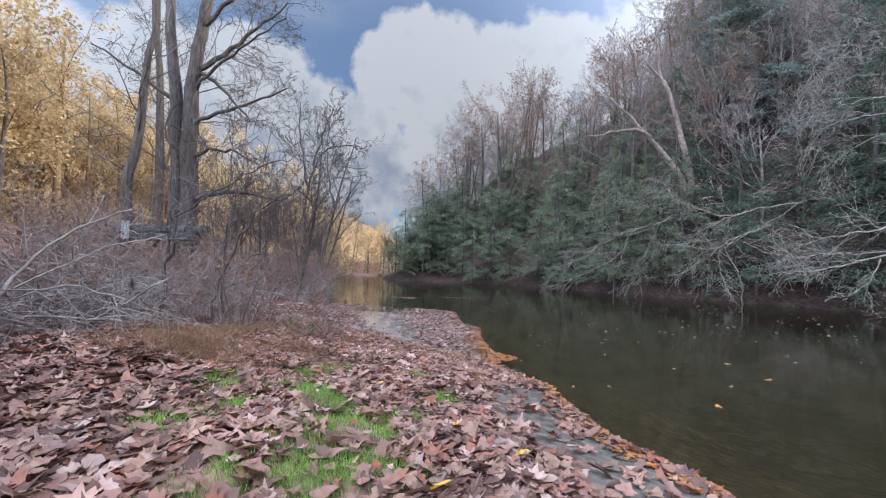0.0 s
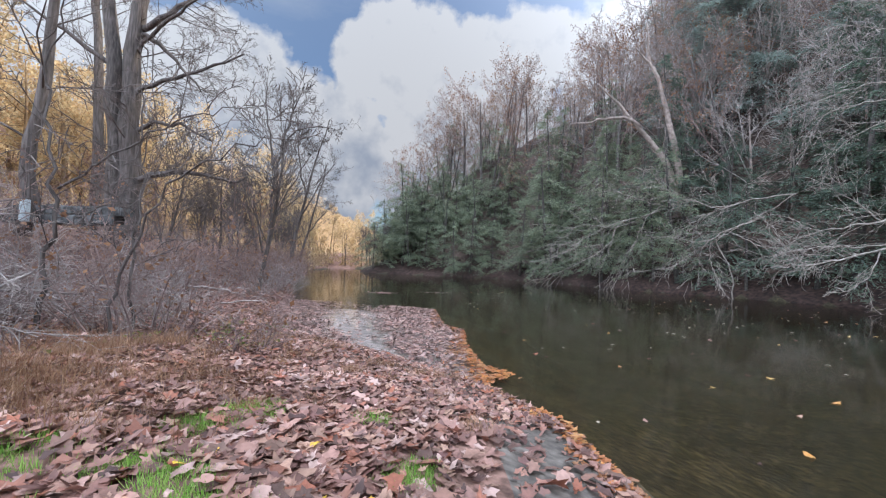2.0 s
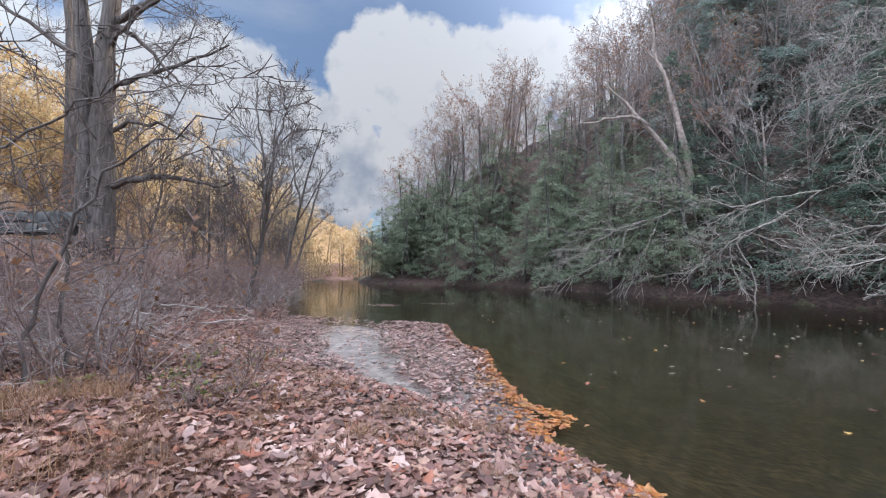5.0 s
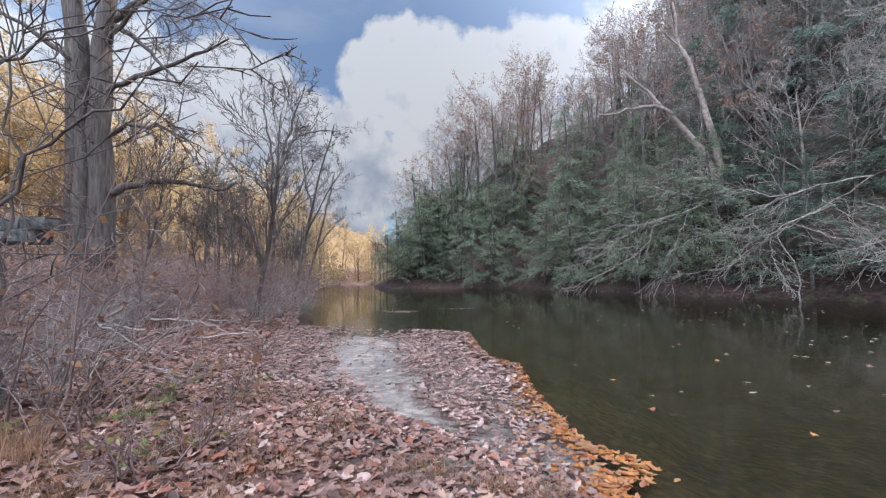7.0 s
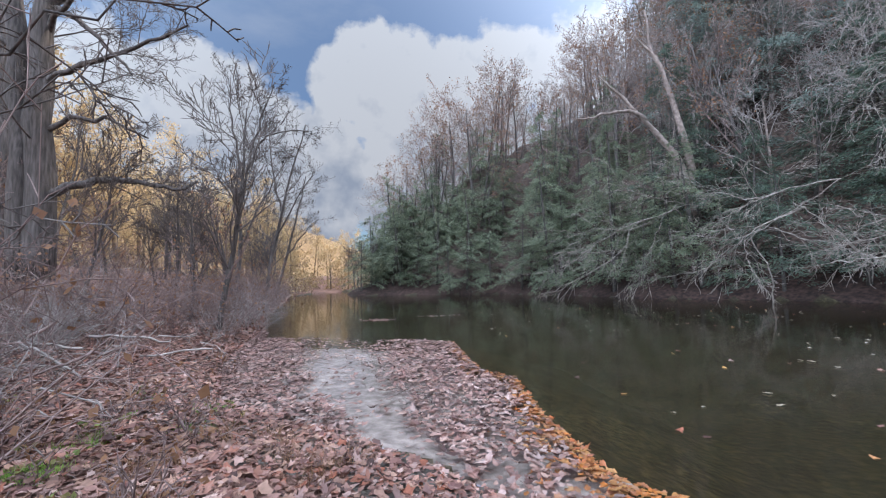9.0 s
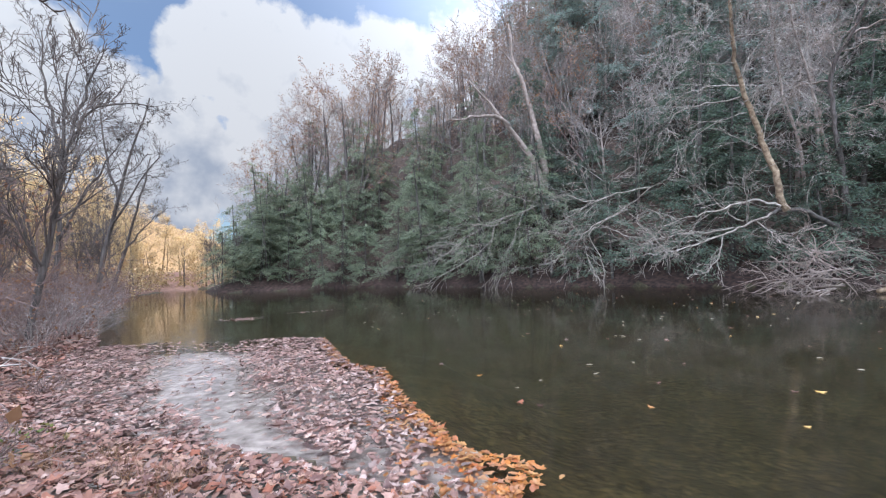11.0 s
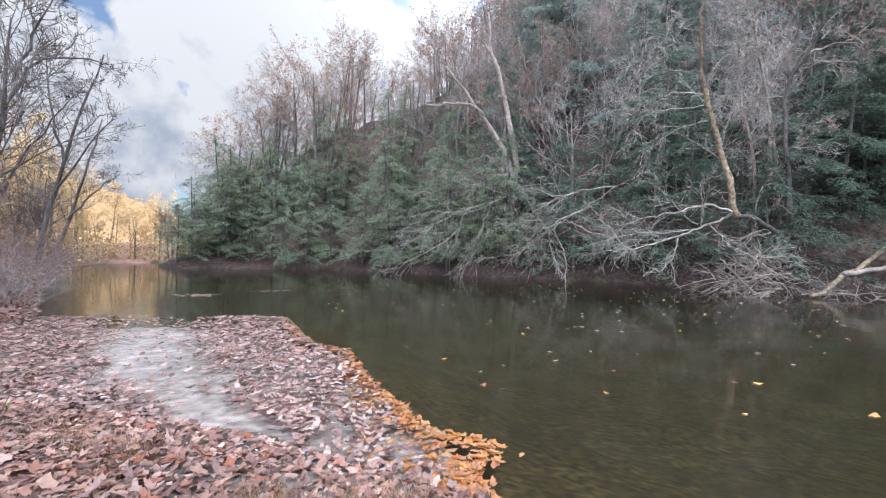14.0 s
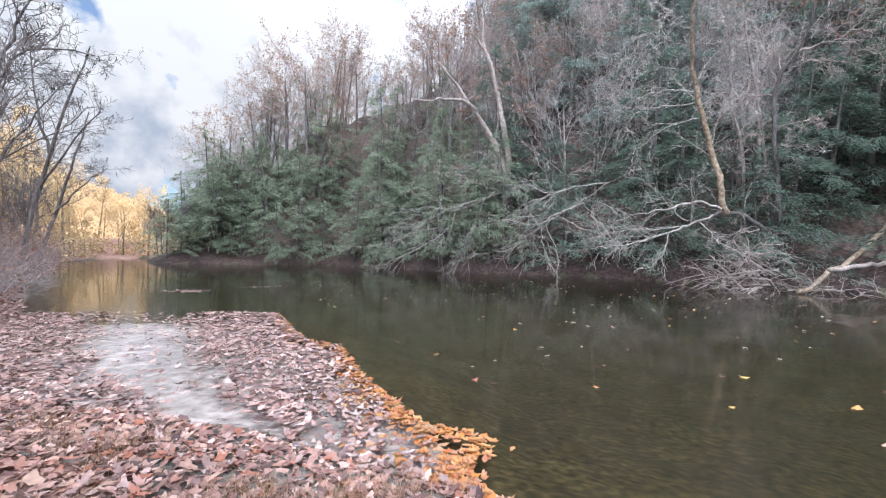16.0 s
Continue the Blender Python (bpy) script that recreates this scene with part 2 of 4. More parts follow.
RUSSET = surface("russet_leaves", [(0.2, 0.1, 0.05), (0.3, 0.16, 0.09), (0.26, 0.15, 0.1)], 0.85, 2.0, 0, "island", 0.3, 0.2)
LITTER = surface("fallen_leaves", [(0.067, 0.031, 0.026), (0.206, 0.100, 0.078), (0.341, 0.188, 0.149), (0.124, 0.055, 0.047), (0.472, 0.321, 0.273), (0.264, 0.087, 0.048), (0.278, 0.151, 0.113), (0.058, 0.029, 0.024), (0.395, 0.232, 0.165), (0.178, 0.085, 0.068)], 0.6, 22.0, 0.25, "island", 0.15, 1.5, 0.4)
LEAF = surface("fallen_leaf", [(0.067, 0.031, 0.026), (0.206, 0.100, 0.078), (0.341, 0.188, 0.149), (0.124, 0.055, 0.047), (0.472, 0.321, 0.273), (0.264, 0.087, 0.048), (0.278, 0.151, 0.113), (0.058, 0.029, 0.024), (0.395, 0.232, 0.165), (0.178, 0.085, 0.068)], 0.6, 22.0, 0.25, "object", 0.15, 1.5, 0.4)
ORANGE = surface("wet_orange_leaves", [(0.368, 0.094, 0.019), (0.275, 0.108, 0.045), (0.424, 0.140, 0.023), (0.230, 0.085, 0.045), (0.387, 0.156, 0.038), (0.257, 0.124, 0.076), (0.414, 0.202, 0.064), (0.202, 0.070, 0.028)], 0.35, 20.0, 0.2, "island", 0.15, 1.5, 0.5)
ORANGELEAF = surface("wet_orange_leaf", [(0.5, 0.17, 0.03), (0.42, 0.2, 0.08), (0.6, 0.27, 0.05), (0.62, 0.4, 0.12)], 0.35, 20.0, 0.2, "object", 0.15, 1.5, 0.5)
CREAMLEAF = surface("cream_leaf", [(0.32, 0.26, 0.18), (0.45, 0.38, 0.28)], 0.5, 20.0, 0.2, "object", 0.15, 1.5, 0.4)
YELLOWLEAF = surface("yellow_leaf", [(0.68, 0.46, 0.05), (0.6, 0.34, 0.06)], 0.5, 20.0, 0.2, "object", 0.2, 1.5, 0.4)
RAFTLEAF = surface("soaked_leaves", [(0.1, 0.046, 0.038), (0.33, 0.195, 0.16), (0.2, 0.095, 0.075), (0.47, 0.325, 0.285), (0.07, 0.034, 0.028), (0.27, 0.14, 0.11), (0.4, 0.26, 0.21), (0.15, 0.07, 0.055)], 0.32, 20.0, 0.2, "island", 0.1, 1.5, 0.55)
GRASS = surface("green_grass", [(0.1, 0.22, 0.03), (0.19, 0.36, 0.05), (0.28, 0.42, 0.09), (0.32, 0.34, 0.12)], 0.6, 4.0, 0, "island", 0.35, 2.0)
STRAW = surface("dry_grass", [(0.17, 0.08, 0.045), (0.26, 0.14, 0.08), (0.36, 0.23, 0.14)], 0.85, 4.0, 0, "island", 0.25, 2.0)
STONE = surface("grey_stone", [(0.042, 0.038, 0.036), (0.077, 0.073, 0.072), (0.119, 0.115, 0.112)], 0.9, 7.0, 0.7)
SIGNPAINT = surface("pale_blue_paint", [(0.420, 0.468, 0.493), (0.500, 0.540, 0.552)], 0.5, 6.0, 0.1)


# ---- mesh helpers ----
def solid(name, verts, faces, material, parent=None, label="", smooth=False):
    """One mesh object from an array of places and an array of faces that all have the same number of corners."""
    verts, faces = np.asarray(verts, dtype=np.float32), np.asarray(faces, dtype=np.int32)
    me = bpy.data.meshes.new(name)
    k = faces.shape[1]
    me.vertices.add(len(verts)), me.loops.add(faces.size), me.polygons.add(len(faces))
    me.vertices.foreach_set("co", verts.ravel())
    me.loops.foreach_set("vertex_index", faces.ravel())
    me.polygons.foreach_set("loop_start", np.arange(0, faces.size, k, dtype=np.int32))
    if smooth:
        me.polygons.foreach_set("use_smooth", np.ones(len(faces), dtype=bool))
    me.update(calc_edges=True)
    me.validate()
    for one in (material if isinstance(material, (list, tuple)) else [material]):
        me.materials.append(one)
    ob = new(name, me)
    ob.parent = parent
    if label:
        ob["label"] = label
    return ob


def thing(name, label, category, group="", place=(0, 0, 0)):
    ob = tagged(new(name), label, category, group)
    ob.empty_display_size = 0.2
    ob.location = place
    return ob


def unit(v):
    return v / (np.linalg.norm(v) + 1e-9)


class Tubes:
    """Tapered round limbs, collected into one mesh."""

    def __init__(self):
        self.v, self.f, self.n = [], [], 0

    def add(self, points, radii, sides=5):
        p, radii = np.asarray(points, float), np.asarray(radii, float)
        if radii[-1] > 0.03:
            p, radii = np.vstack([p, p[-1] + 0.02 * unit(p[-1] - p[-2])]), np.append(radii, 0.004)
        if radii[0] > 0.15:
            p, radii = np.vstack([p[0] + 0.02 * unit(p[0] - p[1]), p]), np.insert(radii, 0, 0.004)
        t = np.gradient(p, axis=0)
        t /= np.linalg.norm(t, axis=1)[:, None] + 1e-9
        whole = unit(p[-1] - p[0])
        ref = np.eye(3)[np.argmin(np.abs(whole))]
        u = np.cross(t, ref)
        u /= np.linalg.norm(u, axis=1)[:, None] + 1e-9
        w = np.cross(t, u)
        a = np.linspace(0, 2 * np.pi, sides, endpoint=False)
        ring = p[:, None] + np.asarray(radii)[:, None, None] * (np.cos(a)[None, :, None] * u[:, None] + np.sin(a)[None, :, None] * w[:, None])
        m = len(p)
        i = np.arange(m - 1)[:, None] * sides
        j = np.arange(sides)[None]
        q = np.stack([i + j, i + (j + 1) % sides, i + sides + (j + 1) % sides, i + sides + j], -1).reshape(-1, 4)
        self.v.append(ring.reshape(-1, 3)), self.f.append(q + self.n)
        self.n += m * sides

    def done(self, name, material, parent, label=""):
        return solid(name, np.concatenate(self.v), np.concatenate(self.f), material, parent, label, True)


def sides_for(r):
    return 9 if r > 0.2 else 6 if r > 0.06 else 4 if r > 0.02 else 3


def away(rng, d, low, high):
    """A direction that leaves d by an angle between low and high degrees."""
    side = unit(np.cross(d, rng.normal(size=3)))
    a = radians(rng.uniform(low, high))
    return unit(d * math.cos(a) + side * math.sin(a))


def grow(tb, rng, p, d, length, r, kids, droop=0.0, wiggle=0.3, spread=(30, 65), thin=0.006, tips=None, short=(0.35, 0.6), first=0.25):
    n = int(min(7, max(3, length / 0.35))) if r > 0.03 else int(min(4, max(2, length / 0.45)))
    pts = [np.asarray(p, float)]
    d = unit(np.asarray(d, float))
    for _ in range(n):
        d = unit(d + rng.normal(0, wiggle, 3) / math.sqrt(n) + np.array([0, 0, -droop / n]))
        pts.append(pts[-1] + d * length / n)
    end = max(thin * 0.6, r * 0.25)
    tb.add(pts, np.linspace(r, end, n + 1), sides_for(r))
    sprout(tb, rng, pts, r, end, length, kids, droop, wiggle, spread, thin, tips, short, first)


def sprout(tb, rng, pts, r, end, length, kids, droop=0.0, wiggle=0.3, spread=(30, 65), thin=0.006, tips=None, short=(0.35, 0.6), first=0.25):
    n = len(pts) - 1
    if tips is not None and len(kids) <= 1:
        tips.extend(pts[1:])
    if not kids:
        return
    for k in range(kids[0]):
        f = first + (1 - first) * (k + rng.uniform(0.1, 0.9)) / kids[0]
        i = min(n - 1, int(f * n))
        at = pts[i] + (pts[i + 1] - pts[i]) * (f * n - i)
        here = r + (end - r) * f
        grow(tb, rng, at, away(rng, unit(pts[i + 1] - pts[i]), *spread), length * rng.uniform(*short) * (1.15 - 0.5 * f), max(thin, here * 0.55), kids[1:], droop, wiggle, spread, thin, tips, short)


def guided(tb, rng, corners, r0, r1, kids, droop=0.1, wiggle=0.3, spread=(30, 65), thin=0.006, tips=None, short=(0.3, 0.55), first=0.25):
    """A limb along given corners, smoothed, with its own side branches."""
    c = np.asarray(corners, float)
    s = np.concatenate([[0], np.cumsum(np.linalg.norm(np.diff(c, axis=0), axis=1))])
    n = max(5, len(c) * 3)
    at = np.linspace(0, s[-1], n)
    p = np.stack([np.interp(at, s, c[:, k]) for k in range(3)], 1)
    for _ in range(2):
        p[1:-1] = (p[:-2] + 2 * p[1:-1] + p[2:]) / 4
    p[1:-1] += rng.normal(0, min(0.05, s[-1] * 0.01), (n - 2, 3))
    tb.add(p, np.linspace(r0, r1, n), sides_for(r0))
    sprout(tb, rng, list(p), r0, r1, s[-1], kids, droop, wiggle, spread, thin, tips, short, first)


def slips(rng, centres, along, length, width, flat=0.5):
    """Small pointed leaf-like blades: four corners each, lying along given directions."""
    n = len(centres)
    d = along / (np.linalg.norm(along, axis=1)[:, None] + 1e-9)
    side = np.cross(d, np.array([0, 0, 1.0]) + rng.normal(0, flat, (n, 3)))
    side /= np.linalg.norm(side, axis=1)[:, None] + 1e-9
    ln, wd = rng.uniform(0.6, 1.3, (n, 1)) * length, rng.uniform(0.6, 1.3, (n, 1)) * width
    v = np.stack([centres - d * ln * 0.4, centres + side * wd * 0.5, centres + d * ln * 0.6, centres - side * wd * 0.5], 1)
    return v.reshape(-1, 3), np.arange(4 * n).reshape(n, 4)


# ---- terrain ----
NEAR_SHORE = [(6, -80), (3.4, 0), (2.72, 5), (2.16, 6.2), (1.9, 8.1), (1.25, 9.4), (0.5, 10.2), (-0.2, 11.0), (-1.5, 12.1), (-3.0, 13.3), (-4.1, 15.6),
              (-4.9, 18.8), (-5.7, 22.5), (-7.8, 28.7), (-10.6, 39.5), (-12.2, 47), (-15, 56), (-14, 70), (-4, 84), (30, 100), (120, 120), (500, 160)]
FAR_SHORE = [(40, -80), (33, 0), (31, 10), (28.5, 16.5), (25.8, 22), (23.2, 25.5), (20.7, 30.3), (15.6, 35.3), (13.0, 42), (8.2, 49), (1.0, 52),
             (-6.8, 53.5), (-9, 60), (-7, 70), (4, 78), (40, 90), (130, 108), (500, 145)]


RAFT_EDGE = [(1.3, 8.8), (1.46, 9.9), (1.4, 10.5), (1.3, 11.3), (1.27, 12.5), (1.4, 14.05), (0.95, 14.6), (0.83, 15.7), (0.7, 18.3), (-0.4, 18.9), (-1.6, 19.1), (-3.2, 19.9), (-4.9, 20.2), (-5.3, 21.8), (-6.0, 22.6)]


def shore_distance(line, x, y):
    """Signed distance to a shore line: above nought on the line's left."""
    best, sign = np.full(x.shape, 1e9), np.ones(x.shape)
    for (ax, ay), (bx, by) in zip(line[:-1], line[1:]):
        dx, dy = bx - ax, by - ay
        t = np.clip(((x - ax) * dx + (y - ay) * dy) / (dx * dx + dy * dy), 0, 1)
        d = np.hypot(x - ax - t * dx, y - ay - t * dy)
        cross = dx * (y - ay) - dy * (x - ax)
        near = d < best
        best, sign = np.where(near, d, best), np.where(near, np.sign(cross), sign)
    return best * sign


def ripple(x, y):
    return (np.sin(x * 1.3 + 0.7 * np.sin(y * 0.9)) * np.sin(y * 1.1 + 0.5 * np.sin(x * 1.7)) + 0.5 * np.sin(x * 3.1 + y * 2.3) * np.sin(y * 2.9 - x * 1.4))


def ground_height(x, y):
    x, y = np.asarray(x, float), np.asarray(y, float)
    left, right = shore_distance(NEAR_SHORE, x, y), -shore_distance(FAR_SHORE, x, y)
    foot = np.interp(y, [7.5, 9, 10.5, 13], [6.9, 6.0, 5.2, 5.2])
    left = np.where(left < 3, left, np.where(left < foot, 3 + (left - 3) * 2.2 / (foot - 3), left + 5.2 - foot))
    a = np.interp(left, [-30, -8, -3, -1.2, -0.3, 0, 0.7, 1.8, 3.0, 4.2, 5.2, 6.2, 7.5, 11, 26, 60, 110, 400],
                  [-1.5, -1.3, -0.7, -0.3, -0.06, 0.02, 0.14, 0.32, 0.45, 0.53, 0.68, 1.75, 2.35, 2.6, 3.6, 15, 36, 42])
    a = np.where((a > 2.6) & (y > 45), 2.6 + (a - 2.6) * (1 + (np.clip((-36 - x) / 45, 0.04, 1) - 1) * np.clip((y - 45) / 15, 0, 1)), a)
    steep = np.interp(x, [-14, -3, 8, 24], [0.1, 0.85, 1.7, 1.55])
    b = np.interp(right, [-30, -3, -0.5, 0, 0.5, 1.6, 3, 45, 75, 400], [-1.5, -1.2, -0.3, 0.0, 0.45, 0.95, 1.7, 36, 50, 55])
    b = np.where(right > 1.6, 0.95 + (b - 0.95) * steep, b)
    rough = ripple(x, y) * np.clip(np.maximum(left, right) * 0.03, 0.008, 0.4)
    out = np.where(left > right, a, b) + rough
    shelf = -0.05 - 0.3 * np.clip(-shore_distance(RAFT_EDGE, x, y), 0, None) + 0.015 * ripple(x * 2, y * 2)
    return np.where((y > 9.3) & (y < 26) & (x < 4) & (x > -9) & (left < 0.3), np.maximum(out, shelf), out)


def steps(spans):
    out = [spans[0][0]]
    for low, high, step in spans:
        out.extend(np.linspace(low, high, int(round((high - low) / step)) + 1)[1:])
    return np.array(out)


gx = steps([(-1500, -300, 150), (-300, -60, 10), (-60, -12, 1.5), (-12, 5, 0.17), (5, 20, 0.6), (20, 60, 1.0), (60, 300, 12), (300, 1500, 150)])
gy = steps([(-1500, -120, 150), (-120, -6, 4), (-6, 1, 0.5), (1, 24, 0.17), (24, 70, 0.8), (70, 250, 6), (250, 1700, 145)])
X, Y = np.meshgrid(gx, gy)
Z = ground_height(X, Y)
nx, ny = len(gx), len(gy)
idx = np.arange(nx * ny).reshape(ny, nx)
quads = np.stack([idx[:-1, :-1], idx[:-1, 1:], idx[1:, 1:], idx[1:, :-1]], -1).reshape(-1, 4)
ground = tagged(solid("ground", np.stack([X, Y, Z], -1).reshape(-1, 3), quads, [BED, MUD, SOIL, FOREST, SHADED, SKYSILT, SHALLOW, HILL], smooth=True),
                "leaf-strewn river bank, muddy shore and wooded slopes", "ground", kind="structure")
mid = np.stack([X, Y, Z], -1).reshape(-1, 3)[quads].mean(1)
dl, dr = shore_distance(NEAR_SHORE, mid[:, 0], mid[:, 1]), -shore_distance(FAR_SHORE, mid[:, 0], mid[:, 1])
wob = 0.25 * ripple(mid[:, 0] * 2, mid[:, 1] * 2)
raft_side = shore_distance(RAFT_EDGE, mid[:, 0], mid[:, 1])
# raft shallows whose bed colour carries the painted sky reflection
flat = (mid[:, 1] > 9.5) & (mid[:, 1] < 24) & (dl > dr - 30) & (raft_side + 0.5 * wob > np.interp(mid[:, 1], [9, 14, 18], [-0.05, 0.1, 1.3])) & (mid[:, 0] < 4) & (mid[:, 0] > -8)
# 4 is the far shore strip, coloured dark for the shade of the boughs
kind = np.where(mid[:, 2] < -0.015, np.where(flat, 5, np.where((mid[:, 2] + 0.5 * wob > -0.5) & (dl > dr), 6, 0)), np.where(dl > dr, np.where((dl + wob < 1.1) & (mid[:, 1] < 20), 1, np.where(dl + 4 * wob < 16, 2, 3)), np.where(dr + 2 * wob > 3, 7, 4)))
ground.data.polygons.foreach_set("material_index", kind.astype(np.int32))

water = tagged(solid("water", [(-20, -90, 0), (60, -90, 0), (520, 165, 0), (-20, 165, 0)], [(0, 1, 2, 3)], WATER),
               "calm dark olive river with mirrored sky and trees", "water", kind="structure")


def on_ground(x, y, sink=0.0):
    return (float(x), float(y), float(ground_height(x, y)) - sink)


# ---- trees ----
def bare_tree(name, label, seed, height, radius, bark, twig, leaves=None, leaf_n=0, leaf_size=0.12, kids=(9, 6, 5), lean=0.05, category="tree", spread=(30, 60), first=0.3, thin=0.008, wide=0.62, rise=-0.25):
    rng = np.random.default_rng(seed)
    base = thing(name, label, category)
    tb, tips = Tubes(), []
    stem = [np.array([0, 0, -0.3])]
    d = unit(np.array([rng.normal(0, lean), rng.normal(0, lean), 1]))
    for _ in range(8):
        d = unit(d + rng.normal(0, 0.05, 3) + np.array([0, 0, 0.05]))
        stem.append(stem[-1] + d * (height * 0.72) / 8)
    trunk = Tubes()
    trunk.add(stem, radius * np.array([1.25, 1.0, 0.92, 0.84, 0.74, 0.62, 0.48, 0.34, 0.18]), 8)
    trunk.done("trunk", bark, base)
    sprout(tb, rng, stem, radius * 0.9, radius * 0.2, height * wide, kids, rise, 0.3, spread, thin, tips, (0.3, 0.55), first)
    tagged(tb.done("twig_mass", twig, base), kind="stuff")
    if leaves is not None:
        tips = np.array(tips)
        at = tips[rng.integers(0, len(tips), leaf_n)] + rng.normal(0, 0.22, (leaf_n, 3))
        v, f = slips(rng, at, rng.normal(0, 1, (leaf_n, 3)), leaf_size * 1.5, leaf_size * 1.2, 2.0)
        tagged(solid("foliage", v, f, leaves, base), kind="stuff")
    return base


def hemlock_tree(name, label, seed, height, reach, needles):
    rng = np.random.default_rng(seed)
    base = thing(name, label, "tree")
    trunk, limbs = Tubes(), Tubes()
    trunk.add([(0, 0, -0.4), (0.05, 0, height * 0.5), (0, 0.05, height)], [height * 0.016, height * 0.01, 0.02], 6)
    trunk.done("trunk", DARKBARK, base)
    at, along = [], []
    count = int(height * 4.2)
    for k in range(count):
        f = (k + rng.uniform(0, 1)) / count
        z = height * (0.08 + 0.91 * f)
        length = reach * (1 - f) ** 0.6 * rng.uniform(0.55, 1.15) + 0.25
        a = rng.uniform(0, 2 * np.pi)
        out = np.array([math.cos(a), math.sin(a), 0])
        t = np.linspace(0, 1, 5)[:, None]
        p = np.array([0, 0, z]) + out * length * t + np.array([0, 0, 1]) * length * (0.16 * t - 0.36 * t * t) + rng.normal(0, 0.04, (5, 3))
        limbs.add(p, np.linspace(0.03, 0.006, 5), 3)
        m = int(14 + length * 50)
        s = rng.uniform(0.15, 1.05, m) ** 0.75
        side = np.array([-out[1], out[0], 0])
        off = rng.normal(0, 0.2, m) * length * (1.15 - s * 0.8)
        c = np.array([0, 0, z]) + out * length * s[:, None] + np.array([0, 0, 1]) * (length * (0.16 * s - 0.36 * s * s) - 0.3 * np.abs(off) + rng.normal(-0.04, 0.11, m))[:, None] + side * off[:, None]
        at.append(c)
        along.append(out * rng.uniform(0.5, 1.2, (m, 1)) + side * (np.sign(off) * rng.uniform(0.2, 1.0, m))[:, None] + np.array([0, 0, -0.35]) + rng.normal(0, 0.3, (m, 3)))
    tagged(limbs.done("bough_mass", DARKBARK, base), kind="stuff")
    v, f = slips(rng, np.concatenate(at), np.concatenate(along), 0.3, 0.062, 0.45)
    tagged(solid("foliage", v, f, needles, base), kind="stuff")
    return base


def shrub(name, label, seed, height, wide, stems, twig, kids=(6, 4), dry=0, leaf=None, leaf_size=0.08):
    rng = np.random.default_rng(seed)
    base = thing(name, label, "shrub")
    tb, tips = Tubes(), []
    for _ in range(stems):
        a, q = rng.uniform(0, 2 * np.pi), rng.uniform(0, wide)
        out = np.array([math.cos(a), math.sin(a), 0])
        grow(tb, rng, np.array([0, 0, -0.1]) + out * q * 0.6, out * rng.uniform(0.1, 0.9) + np.array([0, 0, 1.0]), height * rng.uniform(0.5, 1.1), 0.012, kids, 0.25, 0.35, (20, 60), 0.004, tips)
    tagged(tb.done("stem_mass", twig, base), kind="stuff")
    if dry:
        tips = np.array(tips)
        at = tips[rng.integers(0, len(tips), dry)]
        v, f = slips(rng, at, rng.normal(0, 1, (dry, 3)), leaf_size, leaf_size * 0.75, 2.0)
        tagged(solid("foliage", v, f, leaf or RUSSET, base), kind="stuff")
    return base


def scatter(models, spots, seed, low=0.85, high=1.2, sink=0.1, group="", tilt=3.0):
    """Copies of some models at (x, y) spots on the ground; the first spots take the models themselves."""
    rng = np.random.default_rng(seed)
    for i, (x, y) in enumerate(spots):
        model = models[i % len(models)]
        s = rng.uniform(low, high)
        px, py, pz = on_ground(x, y, sink)
        m = pose(px, py, pz, rng.normal(0, tilt), rng.normal(0, tilt), rng.uniform(0, 360))
        ob = model if i < len(models) else copy_thing(model, m)
        ob.matrix_basis = m @ Matrix.Scale(s, 4)
        if group:
            ob["group"] = group


def along_shore(line, rng, count, low, high, start, end):
    """Spots at distances low to high inland of a shore line, between two of its corners."""
    pts = np.array(line[start:end + 1], float)
    s = np.concatenate([[0], np.cumsum(np.linalg.norm(np.diff(pts, axis=0), axis=1))])
    at = (np.arange(count) + rng.uniform(0, 1, count)) / count * s[-1]
    x, y = np.interp(at, s, pts[:, 0]), np.interp(at, s, pts[:, 1])
    i = np.clip(np.searchsorted(s, at) - 1, 0, len(pts) - 2)
    d = np.diff(pts, axis=0)[i]
    d /= np.linalg.norm(d, axis=1)[:, None]
    q = rng.uniform(low, high, count)
    return x, y, d, q


def right_spots(seed, count, low, high, start=1, end=14):
    x, y, d, q = along_shore(FAR_SHORE, np.random.default_rng(seed), count, low, high, start, end)
    return [(a, b) for a, b in zip(x + d[:, 1] * q, y - d[:, 0] * q)]


def left_spots(seed, count, low, high, start=1, end=18, limit=-3):
    x, y, d, q = along_shore(NEAR_SHORE, np.random.default_rng(seed), count, low, high, start, end)
    return [(a, b) for a, b in zip(x - d[:, 1] * q, y + d[:, 0] * q) if a < limit]


HEM = "dark green hemlock with drooping feathery boughs on the steep bank"
hemlocks = [hemlock_tree("hemlock_tree", HEM, 11, 13.0, 4.2, HEMLOCK), hemlock_tree("hemlock_tree", HEM, 12, 15.0, 4.4, HEMLOCK), hemlock_tree("hemlock_tree", HEM, 13, 10.0, 3.8, HEMLOCK), hemlock_tree("hemlock_tree", HEM, 14, 7.0, 3.4, HEMLOCK)]
PALER = "olive green hemlock with feathery boughs on the far bank, paled for haze"
olive = [hemlock_tree("hemlock_tree", PALER, 15, 13.0, 4.0, OLIVE), hemlock_tree("hemlock_tree", PALER, 16, 9.5, 3.8, OLIVE), hemlock_tree("hemlock_tree", PALER, 17, 7.0, 3.4, OLIVE)]
spots = right_spots(1, 30, 0.4, 2.0, 1, 11) + right_spots(2, 30, 3.5, 7, 1, 11)
